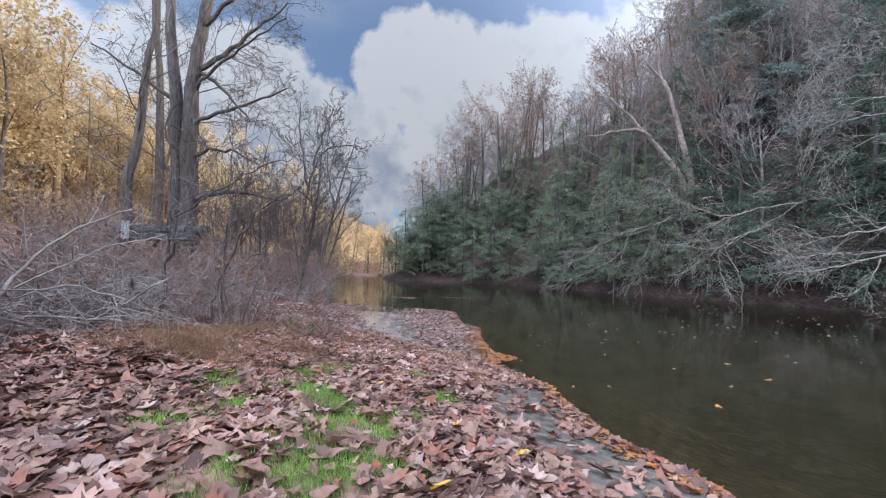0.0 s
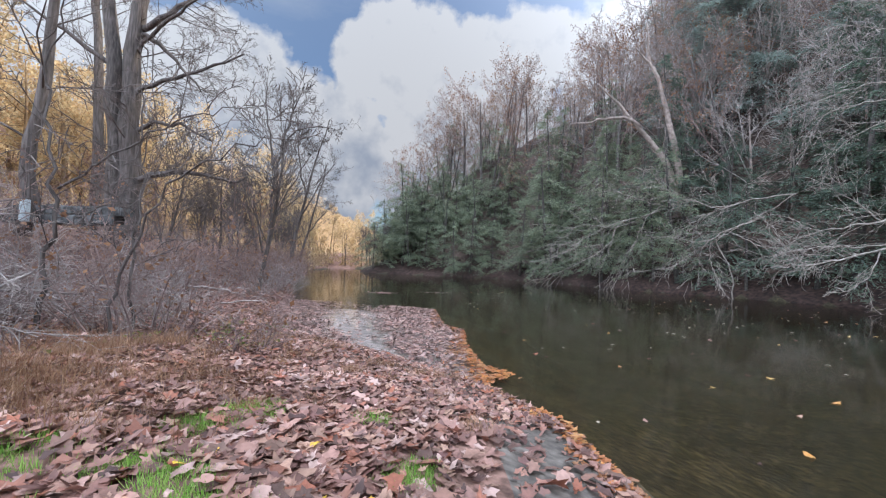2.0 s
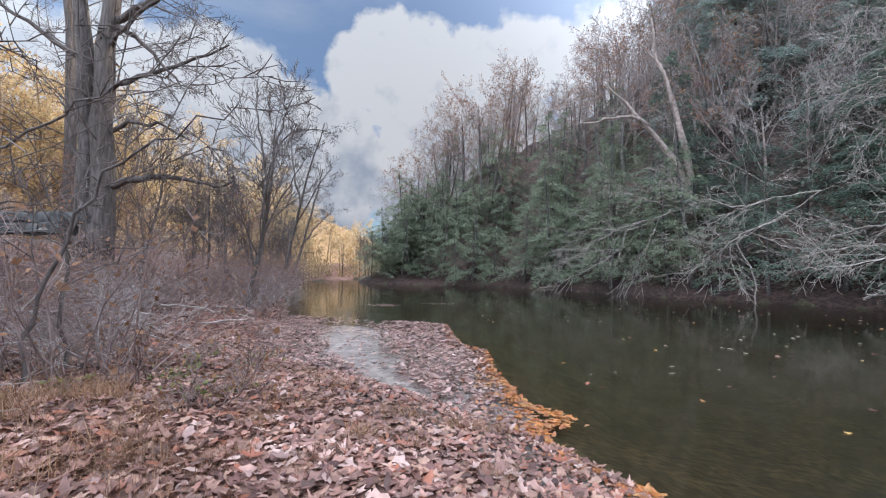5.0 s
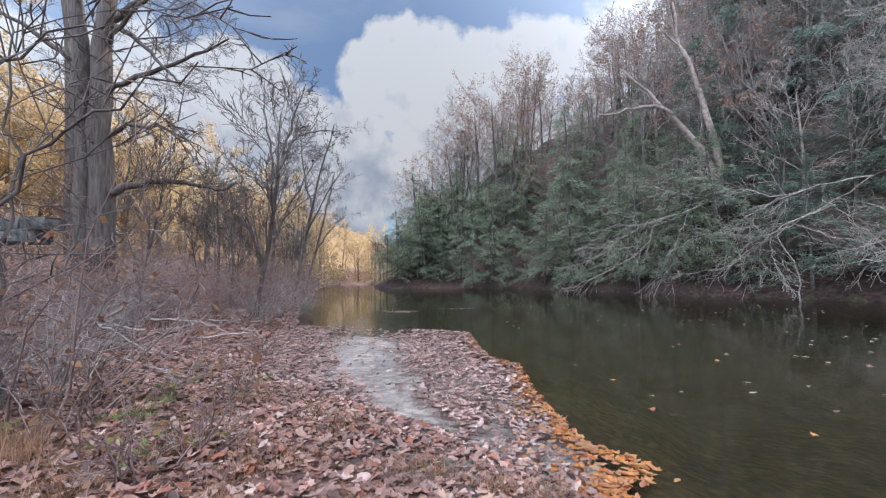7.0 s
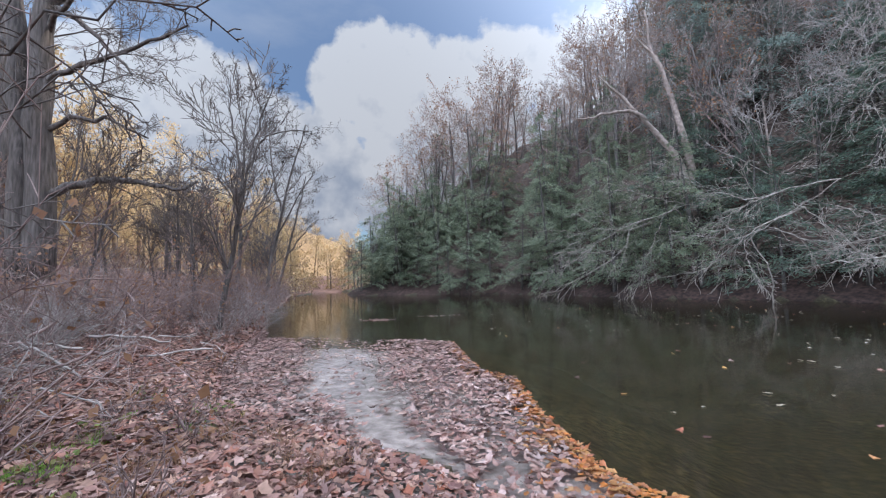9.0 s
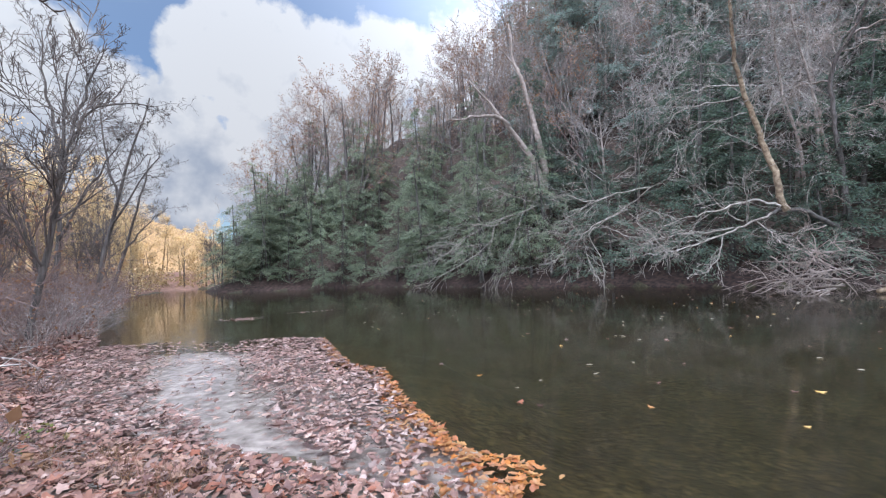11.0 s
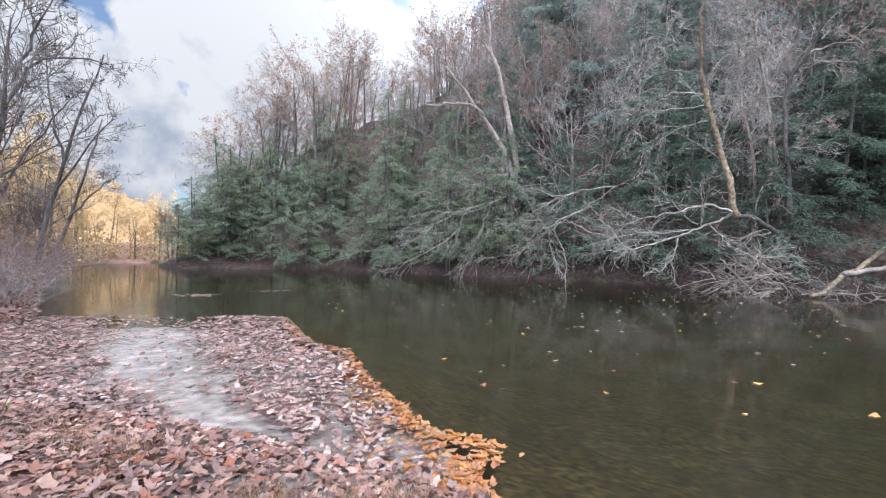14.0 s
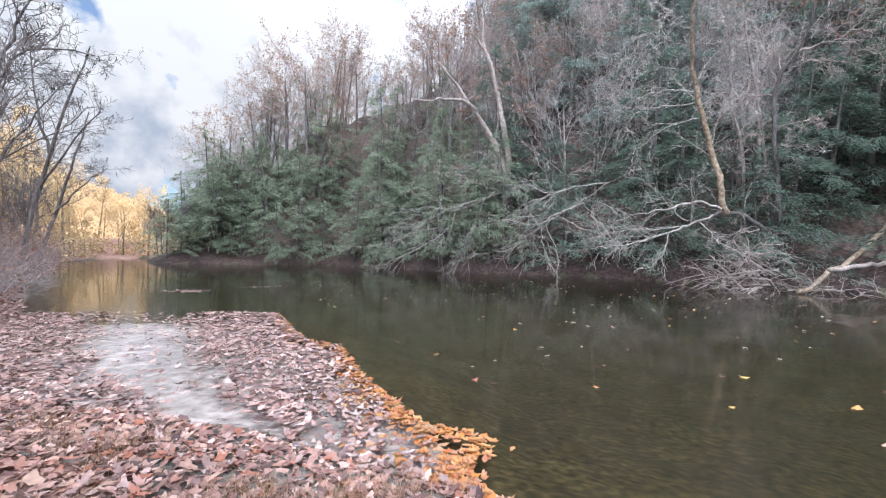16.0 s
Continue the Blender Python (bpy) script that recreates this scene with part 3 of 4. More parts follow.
spots = [p for p in spots if not (11 < p[1] < 19.5 and 23 < p[0] < 29.8)]
scatter(hemlocks, [p for p in spots if p[0] > 20], 5, 0.75, 1.1, 0.2, "hemlocks of the far bank")
scatter(olive, [p for p in spots if 12 < p[0] <= 20] + right_spots(18, 22, 4, 12, 8, 12), 20, 0.75, 1.05, 0.2, "hemlocks of the far bank")
fill = [copy_thing(hemlocks[2], Matrix()), copy_thing(hemlocks[3], Matrix()), copy_thing(hemlocks[2], Matrix())]
scatter(fill, [(31.5, 19.4), (33, 18.6), (34.5, 18), (30.2, 20.8), (36, 16.5), (33.5, 20), (35, 14.5), (37, 22), (34, 12.5), (36.5, 18.5), (40, 20), (39, 15), (42, 24)], 21, 0.8, 1.1, 0.2, "hemlocks of the far bank")
point = [copy_thing(h, Matrix()) for h in olive[1:]]
scatter(point, [p for p in spots if p[0] <= 12] + right_spots(17, 18, 0.5, 8, 8, 13), 19, 0.75, 1.05, 0.2, "hemlocks of the far bank")
spots = right_spots(3, 30, 8, 15, 2, 11) + right_spots(4, 18, 15, 24, 2, 10) + right_spots(15, 8, 24, 34, 2, 9)
HIGH = "tall hemlock with drooping boughs high on the slope, paled grey-green for haze"
upper = [hemlock_tree("hemlock_tree", HIGH, 18, 13.0, 4.2, HAZED), hemlock_tree("hemlock_tree", HIGH, 19, 15.0, 4.4, HAZED)]
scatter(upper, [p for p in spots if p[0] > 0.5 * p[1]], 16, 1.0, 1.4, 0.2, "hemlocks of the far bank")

SKYLINE = "leafless grey-brown hardwood on the shaded hillside"
CROWN = dict(kids=(9, 7, 6), thin=0.016, rise=-0.12, spread=(28, 60), first=0.3)
hard = [bare_tree("hillside_tree", SKYLINE, 21, 15, 0.17, BARK, TWIG, wide=0.85, **CROWN), bare_tree("hillside_tree", SKYLINE, 22, 17, 0.18, BARK, TWIG, RUSSET, 450, 0.11, wide=0.8, **CROWN),
        bare_tree("hillside_tree", SKYLINE, 23, 13, 0.14, PINK, PALETWIG, wide=0.95, **CROWN), bare_tree("hillside_tree", SKYLINE, 24, 16, 0.17, BARK, MAUVE, RUSSET, 900, 0.11, wide=0.85, **CROWN)]
spots = right_spots(31, 26, 10, 24, 3, 12) + right_spots(32, 40, 24, 42, 2, 11) + right_spots(34, 34, 9, 24, 6, 11) + right_spots(33, 30, 5, 16, 2, 8)
scatter(hard, spots, 6, 0.85, 1.2, 0.2, "hardwoods of the far hillside")

pale = [copy_thing(hard[2], Matrix())]
scatter(pale, right_spots(37, 20, 6, 14, 3, 6), 38, 0.8, 1.1, 0.2, "hardwoods of the far hillside")
hrng = np.random.default_rng(35)
polar = [(radians(a), r) for a, r in zip(hrng.uniform(-3, 32, 120), hrng.uniform(54, 84, 120))]
more = [(r * math.sin(a), r * math.cos(a)) for a, r in polar if -float(shore_distance(FAR_SHORE, np.array(r * math.sin(a)), np.array(r * math.cos(a)))) > 6]
ridge = [copy_thing(h, Matrix()) for h in hard]
scatter(ridge, more, 36, 0.65, 0.95, 0.2, "hardwoods of the far hillside")
AUTUMN = "slender hardwood with thin golden autumn leaves in sunlight"
golden = [bare_tree("golden_tree", AUTUMN, 41, 16, 0.17, GOLDBARK, GOLDBARK, GOLD, 2300, 0.13, (9, 5, 2)), bare_tree("golden_tree", AUTUMN, 42, 18, 0.2, GOLDBARK, GOLDBARK, GOLD, 1700, 0.13, (9, 5, 2)),
          bare_tree("golden_tree", AUTUMN, 43, 13, 0.13, BARK, GOLDBARK, GOLD, 2500, 0.13, (9, 5, 2))]
grng = np.random.default_rng(55)
beyond = [(r * math.sin(radians(a)), r * math.cos(radians(a))) for a, r in zip(grng.uniform(-48, -16, 60), grng.uniform(58, 115, 60))]
beyond = [p for p in beyond if float(shore_distance(NEAR_SHORE, np.array(p[0]), np.array(p[1]))) > 3]
spots = left_spots(51, 60, 15, 28, 6, 16) + left_spots(52, 62, 26, 46, 3, 17) + left_spots(53, 24, 46, 80, 3, 15) + beyond
scatter(golden, spots, 7, 0.8, 1.25, 0.2, "golden trees of the sunlit hillside")

small_gold = [copy_thing(g, Matrix()) for g in golden]
scatter(small_gold, left_spots(54, 40, 1.0, 14, 15, 18, 40) + left_spots(56, 34, 14, 40, 15, 18, 40), 17, 0.45, 0.75, 0.1, "golden trees of the river bend")
UNDERGROWTH = "low golden-tan undergrowth on the sunlit slope"
under = [shrub("undergrowth_bush", UNDERGROWTH, 78, 2.8, 1.6, 12, GOLDBARK, (4, 2), 420, GOLD, 0.2), shrub("undergrowth_bush", UNDERGROWTH, 79, 2.2, 1.8, 12, GOLDBARK, (4, 2), 420, GOLD, 0.2)]
scatter(under, left_spots(58, 40, 13, 24, 6, 16) + left_spots(59, 34, 0.5, 8, 15, 18, 20), 18, 0.8, 1.4, 0.05, "undergrowth")

BANKTREE = "leafless grey riverside tree with fine upswept twigs"
riverside = [bare_tree("riverside_tree", BANKTREE, 61, 8, 0.075, BARK, BRANCHLET, kids=(16, 9, 5), spread=(20, 55), thin=0.011), bare_tree("riverside_tree", BANKTREE, 62, 9.5, 0.085, BARK, BRANCHLET, kids=(16, 9, 5), spread=(20, 55), thin=0.011),
             bare_tree("riverside_tree", BANKTREE, 63, 6.5, 0.07, BARK, MAUVE, RUSSET, 120, 0.1, (12, 8, 5), spread=(20, 55), thin=0.011)]
scatter(riverside, left_spots(64, 26, 0.8, 8, 11, 16), 8, 0.75, 1.15, 0.1, "riverside trees")

bend = [copy_thing(riverside[0], Matrix())]
scatter(bend, [(-7.0, 56.5), (-5.6, 55.5), (-7.9, 59.5), (-6.4, 58.5)], 65, 0.8, 1.0, 0.1, "riverside trees")

THICKET = "tangled mauve-grey leafless shrub on the bank"
thicket = [shrub("shrub", THICKET, 71, 2.1, 0.7, 16, MAUVE, (5, 3), 130), shrub("shrub", "tangled pale grey leafless shrub on the bank", 72, 1.6, 0.9, 18, PALETWIG, (5, 3)), shrub("shrub", THICKET, 73, 2.6, 0.6, 14, MAUVE, (6, 3), 120)]
spots = left_spots(74, 26, 2.2, 6.4, 8, 11) + left_spots(75, 34, 0.6, 4, 11, 14) + left_spots(79, 22, 0.6, 5, 14, 16) + left_spots(80, 26, 0.1, 1.4, 11, 15) + left_spots(76, 16, 6, 9, 9, 14)
scatter(thicket, spots, 9, 0.75, 1.2, 0.05, "bank thicket", 6)


WEEDLEAF = surface("weed_leaves", [(0.13, 0.17, 0.05), (0.2, 0.22, 0.07), (0.26, 0.2, 0.09), (0.22, 0.12, 0.06)], 0.75, 4.0, 0, "island", 0.3, 2.0)
weeds = [shrub("weed_clump", "low green and russet weeds among the fallen leaves", 120, 0.42, 0.22, 9, MAUVE, (4, 2), 120, WEEDLEAF, 0.05), shrub("weed_clump", "dead brown weed stems among the fallen leaves", 121, 0.65, 0.18, 10, MAUVE, (4, 3), 90, RUSSET, 0.05)]
scatter(weeds, [(-3.2, 10.9), (-2.4, 11.3), (-1.9, 9.3), (-1.8, 9.3), (-2.9, 10.1), (-1.9, 8.9), (-3.8, 13.0), (-3.5, 12.0), (-4.7, 11.7), (-3.7, 15.2), (-3.6, 9.2), (-4.0, 8.2), (-3.4, 7.4), (-3.0, 9.9), (-2.4, 12.0), (-3.9, 10.9)], 122, 0.8, 1.25, 0.02, "weeds at the foot of the bank", 5)


def hero(name, label, seed, bark, twig, limbs, category="tree", thin=0.008, spread=(30, 70), short=(0.25, 0.5)):
    """A tree of known limbs: (corners, base radius, end radius, side branches, droop)."""
    rng = np.random.default_rng(seed)
    base = thing(name, label, category)
    for part_name, material, corners, r0, r1, kids, droop in limbs:
        tb, fine = Tubes(), Tubes()
        guided(tb, rng, corners, r0, r1, (), droop)
        ob = tb.done(part_name, bark if material == 1 else twig if material == 0 else material, base)
        if kids:
            c = np.asarray(corners, float)
            s = np.concatenate([[0], np.cumsum(np.linalg.norm(np.diff(c, axis=0), axis=1))])
            at = np.linspace(0, s[-1], 9)
            p = [np.array([np.interp(q, s, c[:, k]) for k in range(3)]) for q in at]
            sprout(fine, rng, p, min(r0 * 0.4, 0.08), min(r1, 0.025), min(s[-1], 7.0), kids, droop, 0.35, spread, thin, None, short, 0.2)
            tagged(fine.done("twig_mass", twig, ob), kind="stuff")
    return base


hero("twin_trunk_tree", "tall grey twin-trunked leafless tree at the top of the bank", 81, BARK, BRANCHLET, [
    ("trunk", 1, [(-11.3, 20, 1.9), (-11.45, 20, 5.3), (-11.5, 20, 8), (-11.4, 20, 10.6), (-11.0, 20, 14), (-10.6, 20, 18)], 0.42, 0.16, (14, 8, 5), -0.1),
    ("trunk", 1, [(-11.9, 20.1, 1.9), (-12.0, 20.1, 5.3), (-12.15, 20.1, 8), (-12.4, 20.1, 10.6), (-12.8, 20.1, 14), (-13.2, 20, 18)], 0.36, 0.14, (14, 8, 5), -0.1),
    ("limb", 1, [(-11.3, 20, 10.3), (-10.2, 19.8, 9.7), (-9.2, 19.6, 8.7), (-8.5, 19.5, 7.9)], 0.1, 0.03, (14, 9, 5), 0.05),
    ("limb", 1, [(-11.3, 20, 7.9), (-10.1, 19.8, 8.4), (-8.8, 19.7, 8.7), (-6.9, 19.4, 9.4)], 0.11, 0.03, (15, 9, 5), 0.05),
    ("limb", 1, [(-11.3, 20, 6.4), (-10.3, 19.8, 6.8), (-9.3, 19.7, 6.7), (-8.0, 19.5, 6.0)], 0.09, 0.025, (14, 9, 5), 0.1),
    ("limb", 1, [(-11.2, 20, 4.5), (-10.0, 19.8, 4.8), (-8.7, 19.7, 4.85), (-7.6, 19.6, 4.5), (-6.6, 19.5, 4.7)], 0.14, 0.04, (15, 9, 5), 0.0),
    ("limb", 1, [(-11.3, 20, 10.4), (-10.0, 19.8, 11.1), (-8.7, 19.6, 11.9), (-7.0, 19.3, 13.2)], 0.14, 0.03, (14, 9, 5), -0.05),
    ("limb", 1, [(-11.0, 20, 12.5), (-9.6, 19.7, 13.8), (-8.0, 19.4, 14.6), (-5.6, 19, 15.4)], 0.11, 0.025, (15, 9, 5), 0.0),
    ("limb", 1, [(-11.3, 20, 9.5), (-9.8, 19.2, 10.4), (-8.4, 18.6, 11.0), (-6.4, 17.8, 11.6)], 0.09, 0.02, (15, 9, 5), 0.0),
    ("limb", 1, [(-12.3, 20, 9.0), (-13.6, 19.5, 10.0), (-15.4, 19, 11.0)], 0.1, 0.03, (8, 6, 4), 0.0),
], thin=0.0075)
hero("slender_bank_tree", "slender curved grey leafless tree behind the low wall", 82, BARK, BRANCHLET, [
    ("trunk", 1, [(-8.9, 13.3, 2.0), (-8.7, 13.3, 5.1), (-8.45, 13.3, 6.8), (-8.3, 13.2, 9.5), (-8.1, 13, 12)], 0.17, 0.04, (10, 7, 5), -0.15),
])
hero("slender_bank_tree", "straight grey leafless tree on the bank top", 83, BARK, BRANCHLET, [
    ("trunk", 1, [(-14.0, 22, 2.4), (-14.3, 22, 9), (-14.9, 22, 15), (-15, 22, 19)], 0.24, 0.08, (15, 9, 5), -0.1),
])
nut = hero("nut_tree", "leafless many-stemmed riverside tree with hanging seed clusters", 84, BARK, BRANCHLET, [
    ("trunk", 1, [(-9.8, 30, 0.8), (-9.6, 30, 6.1), (-9.2, 30, 8.8), (-8.2, 29.8, 10.1), (-5.9, 29.5, 9.8)], 0.13, 0.025, (18, 9, 5), -0.1),
    ("limb", 1, [(-9.5, 30, 6.5), (-9.9, 30, 9), (-10.3, 30, 11.2), (-10.3, 30, 13)], 0.09, 0.02, (15, 9, 5), -0.1),
    ("limb", 1, [(-9.2, 30, 8.5), (-8.6, 30, 10.8), (-7.9, 30, 12.8)], 0.08, 0.02, (15, 9, 5), -0.1),
    ("limb", 1, [(-9.7, 30, 3.5), (-8.4, 29.5, 6.0), (-7.0, 29.3, 8.2)], 0.07, 0.02, (15, 9, 5), -0.1),
], thin=0.011)
for k, (x, y, z) in enumerate([(-5.95, 29.5, 9.6), (-6.2, 29.6, 9.9), (-6.6, 29.6, 10.1), (-6.1, 29.4, 9.2), (-7.0, 29.4, 8.4), (-5.8, 29.6, 9.9), (-8.0, 30, 12.6), (-7.2, 29.3, 8.2)]):
    crng = np.random.default_rng(600 + k)
    v, f = slips(crng, np.array([x, y, z - 0.14]) + crng.normal(0, (0.04, 0.04, 0.09), (14, 3)), crng.normal(0, 0.5, (14, 3)) + np.array([0, 0, -1.0]), 0.16, 0.05, 1.0)
    solid("seed_cluster", v, f, DARKBARK, nut, "dark hanging seed cluster")
hero("overhanging_bank_tree", "grey leafless tree leaning out over the river edge", 99, BARK, BRANCHLET, [
    ("trunk", 1, [(-9.6, 33.5, 0.2), (-9.0, 33.3, 4), (-8.0, 33, 8), (-7.0, 33, 11.5)], 0.14, 0.03, (15, 8, 5), -0.1),
    ("limb", 1, [(-8.9, 33.3, 4.2), (-7.6, 32.8, 6.6), (-6.4, 32.5, 8.2)], 0.07, 0.02, (16, 9, 5), -0.05),
    ("limb", 1, [(-8.5, 33.2, 6.0), (-9.2, 33.5, 9.0), (-9.4, 33.5, 11.5)], 0.07, 0.02, (16, 9, 5), -0.1)])
hero("overhanging_bank_tree", "grey leafless tree leaning out over the river edge", 100, BARK, BRANCHLET, [
    ("trunk", 1, [(-11.2, 40.5, 0.2), (-10.5, 40.3, 3.5), (-9.4, 40, 7), (-8.8, 40, 10)], 0.13, 0.03, (15, 8, 5), -0.1),
    ("limb", 1, [(-10.5, 40.3, 3.5), (-9.0, 40, 5.4), (-7.8, 40, 6.6)], 0.06, 0.02, (16, 9, 5), -0.05)])
hero("forked_dead_tree", "pale forked dead tree leaning over the hemlocks", 85, PINK, PINK, [
    ("limb", 1, [(20.39, 36.97, 6.02), (19.76, 36.43, 10.16), (17.19, 36.43, 12.95), (13.5, 36.25, 16.46)], 0.36, 0.05, (5, 5, 4), -0.2),
    ("limb", 1, [(20.57, 36.97, 6.02), (20.21, 36.43, 10.61), (18.95, 36.43, 15.56), (17.6, 36.43, 19.16), (17.42, 36.43, 21.77)], 0.36, 0.05, (6, 5, 4), -0.3),
    ("limb", 1, [(18.86, 36.43, 15.74), (18.41, 36.43, 17.72), (16.43, 36.43, 19.79)], 0.16, 0.05, (4, 4), -0.2),
    ("limb", 1, [(17.15, 36.43, 13.04), (15.89, 36.25, 13.94), (14.63, 36.25, 13.67), (11.3, 36.07, 13.04)], 0.17, 0.04, (6, 5, 3), 0.0),
])
def limbs_of(paths, r0, r1, kids, droop, material=1):
    return [("limb", material, p, r0 * (1.25 if i < 2 else 0.8), r1, kids, droop) for i, p in enumerate(paths)]


hero("overhanging_dead_tree", "bleached dead tree with arching branches over the river", 86, PALE, PALE, [
    ("trunk", 1, [(19.9, 29.6, -0.1), (19.2, 28.8, 2.1), (18.3, 29.4, 3.6), (18.9, 28.6, 4.3), (19.9, 27.3, 5.0), (20.7, 26.1, 6.2)], 0.05, 0.035, (6, 5, 3), 0.2)] + limbs_of([
        [(20.0, 27.3, 5.0), (18.6, 28.3, 4.3), (17.6, 28.8, 3.5), (16.7, 29.2, 2.5), (15.8, 29.5, 1.9), (15.0, 29.7, 1.7)],
        [(20.9, 26.2, 6.2), (19.3, 27.4, 6.0), (18.2, 28.0, 5.5), (17.5, 28.2, 5.7), (16.3, 28.7, 6.1), (15.0, 29.3, 6.0)],
        [(20.0, 27.3, 5.0), (18.6, 28.3, 4.2), (17.2, 29.0, 3.3), (16.0, 29.3, 3.8), (15.1, 29.6, 3.8)],
        [(19.5, 27.6, 6.1), (18.4, 28.2, 5.6), (17.4, 28.6, 5.2), (16.5, 28.9, 4.6), (15.9, 28.9, 4.1)],
        [(19.6, 27.6, 5.3), (19.7, 27.1, 4.9), (20.0, 26.4, 4.0), (20.3, 25.6, 2.9), (20.5, 24.9, 2.1)],
        [(19.5, 27.6, 6.1), (18.8, 27.6, 5.9), (18.5, 27.0, 6.8), (19.1, 25.7, 7.0)],
        [(18.6, 28.5, 5.6), (17.3, 28.3, 7.2), (17.2, 27.3, 7.5)],
        [(18.8, 28.6, 4.2), (18.9, 27.5, 3.7), (19.3, 26.6, 3.2), (20.4, 25.0, 3.0)],
        [(18.1, 29.2, 3.5), (17.8, 28.8, 2.5), (17.7, 28.3, 1.7), (17.7, 27.7, 0.8)]], 0.036, 0.012, (9, 5, 1), 0.3), thin=0.011, spread=(14, 46), short=(0.3, 0.6))
hero("overhanging_dead_tree", "bleached dead tree drooping to the water below hemlocks", 87, PALE, PALE, [
    ("trunk", 1, [(19.5, 36.5, 2.0), (18.6, 35.2, 5.2), (17.8, 34.4, 6.4), (17.0, 34.6, 5.8)], 0.07, 0.045, (6, 5, 3), 0.2)] + limbs_of([
        [(17.0, 34.6, 5.8), (15.0, 35.5, 5.2), (14.5, 35.5, 3.5), (12.9, 36.0, 2.3), (11.7, 36.1, 1.8), (9.3, 36.6, 0.5), (8.6, 36.5, 0.5)],
        [(17.6, 34.2, 6.4), (16.9, 34.3, 5.8), (14.8, 35.2, 5.2), (13.0, 35.8, 4.2), (11.4, 36.2, 3.0), (9.6, 36.5, 2.1), (8.2, 36.6, 1.9)],
        [(17.0, 34.6, 5.8), (14.5, 35.4, 4.6), (12.5, 35.6, 5.1), (10.5, 35.8, 4.4)],
        [(17.0, 34.6, 5.8), (16.5, 34.5, 5.0), (15.7, 34.5, 3.3), (15.0, 34.4, 2.2), (14.3, 34.2, 0.6)],
        [(17.9, 34.0, 6.4), (16.9, 33.1, 8.2), (15.6, 32.5, 8.8)],
        [(17.9, 34.0, 6.4), (15.5, 34.5, 7.1), (14.3, 34.4, 7.4), (12.9, 34.0, 8.5)],
        [(14.8, 36.1, 3.5), (12.5, 36.5, 3.3), (10.6, 36.5, 3.8), (9.5, 36.2, 3.2)]], 0.036, 0.012, (10, 5, 1), 0.3), thin=0.012, spread=(14, 46), short=(0.3, 0.6))
hero("leaning_pale_tree", "tan-barked leafless tree on a bowed bole with white drooping twigs", 88, TAN, PALE, [
    ("bole", DARKBARK, [(29.0, 20.6, 1.6), (26.7, 19.9, 3.1), (25.8, 20.1, 3.5), (24.7, 20.4, 4.0), (23.6, 20.7, 4.2), (22.7, 20.9, 3.8)], 0.16, 0.09, (5, 4, 3), 0.2),
    ("trunk", 1, [(23.7, 20.5, 4.0), (23.4, 20.6, 4.4), (23.3, 20.5, 5.6), (23.0, 20.7, 6.4), (22.5, 20.9, 8.3), (21.7, 21.0, 10.4), (21.1, 20.9, 11.9), (20.5, 20.5, 13.5), (20.2, 20.1, 14.5), (19.7, 19.6, 15.6), (19.2, 19.2, 16.7)], 0.17, 0.045, (20, 8, 4), 0.15)] + limbs_of([
        [(22.8, 20.7, 3.9), (22.2, 21.1, 3.5), (21.4, 21.7, 3.2), (20.9, 22.0, 2.8), (20.1, 22.5, 2.6), (19.0, 23.3, 2.2), (17.8, 24.2, 2.0)],
        [(23.0, 20.4, 4.2), (22.3, 20.7, 4.5), (21.5, 21.2, 4.6), (20.6, 21.8, 4.2), (19.5, 22.6, 3.9), (18.4, 23.4, 3.5)],
        [(22.5, 21.2, 3.5), (22.0, 20.2, 2.8), (21.3, 19.5, 2.3)],
        [(21.7, 22.5, 2.9), (21.1, 22.2, 2.1), (20.4, 22.1, 1.4), (19.6, 22.0, 1.0)],
        [(22.2, 21.7, 3.6), (21.2, 21.9, 4.2), (20.1, 22.1, 5.2), (18.7, 22.5, 6.1)],
        [(20.3, 24.4, 2.2), (19.5, 24.2, 2.2), (18.6, 24.2, 3.2), (17.4, 24.4, 4.0)],
        [(22.3, 21.6, 3.5), (21.7, 21.1, 4.4), (21.0, 20.8, 5.4), (20.6, 20.0, 6.0)],
        [(22.0, 22.1, 3.3), (20.5, 23.0, 3.1), (19.0, 23.8, 3.0), (17.5, 24.4, 2.5)]], 0.055, 0.013, (10, 5, 1), 0.2, 0) + limbs_of([
        [(21.5, 21.0, 10.4), (20.5, 21.5, 10.6), (19.5, 22.2, 10.3), (18.5, 22.8, 9.9)],
        [(21.7, 21.1, 9.9), (20.5, 22.3, 9.8), (19.6, 23.0, 9.7), (19.3, 23.3, 9.1), (19.0, 23.4, 8.4), (18.8, 23.5, 7.6)],
        [(22.0, 21.0, 9.1), (20.8, 22.0, 8.8), (20.0, 22.7, 7.9), (19.3, 23.1, 6.9)],
        [(21.1, 20.9, 11.5), (20.1, 21.7, 11.6), (19.1, 22.0, 12.1), (18.5, 22.5, 11.6), (18.1, 22.8, 10.8)],
        [(20.8, 20.7, 12.5), (19.5, 21.3, 12.9), (18.5, 21.6, 13.2), (18.0, 21.7, 12.8)],
        [(20.8, 20.7, 12.6), (19.4, 20.5, 13.5), (18.0, 20.6, 14.1)],
        [(20.8, 20.7, 12.6), (21.3, 19.0, 12.2), (21.4, 18.1, 12.0), (21.5, 17.5, 11.1)],
        [(21.8, 21.0, 9.6), (22.0, 19.4, 10.2), (22.0, 18.9, 9.6), (22.0, 18.4, 8.7)],
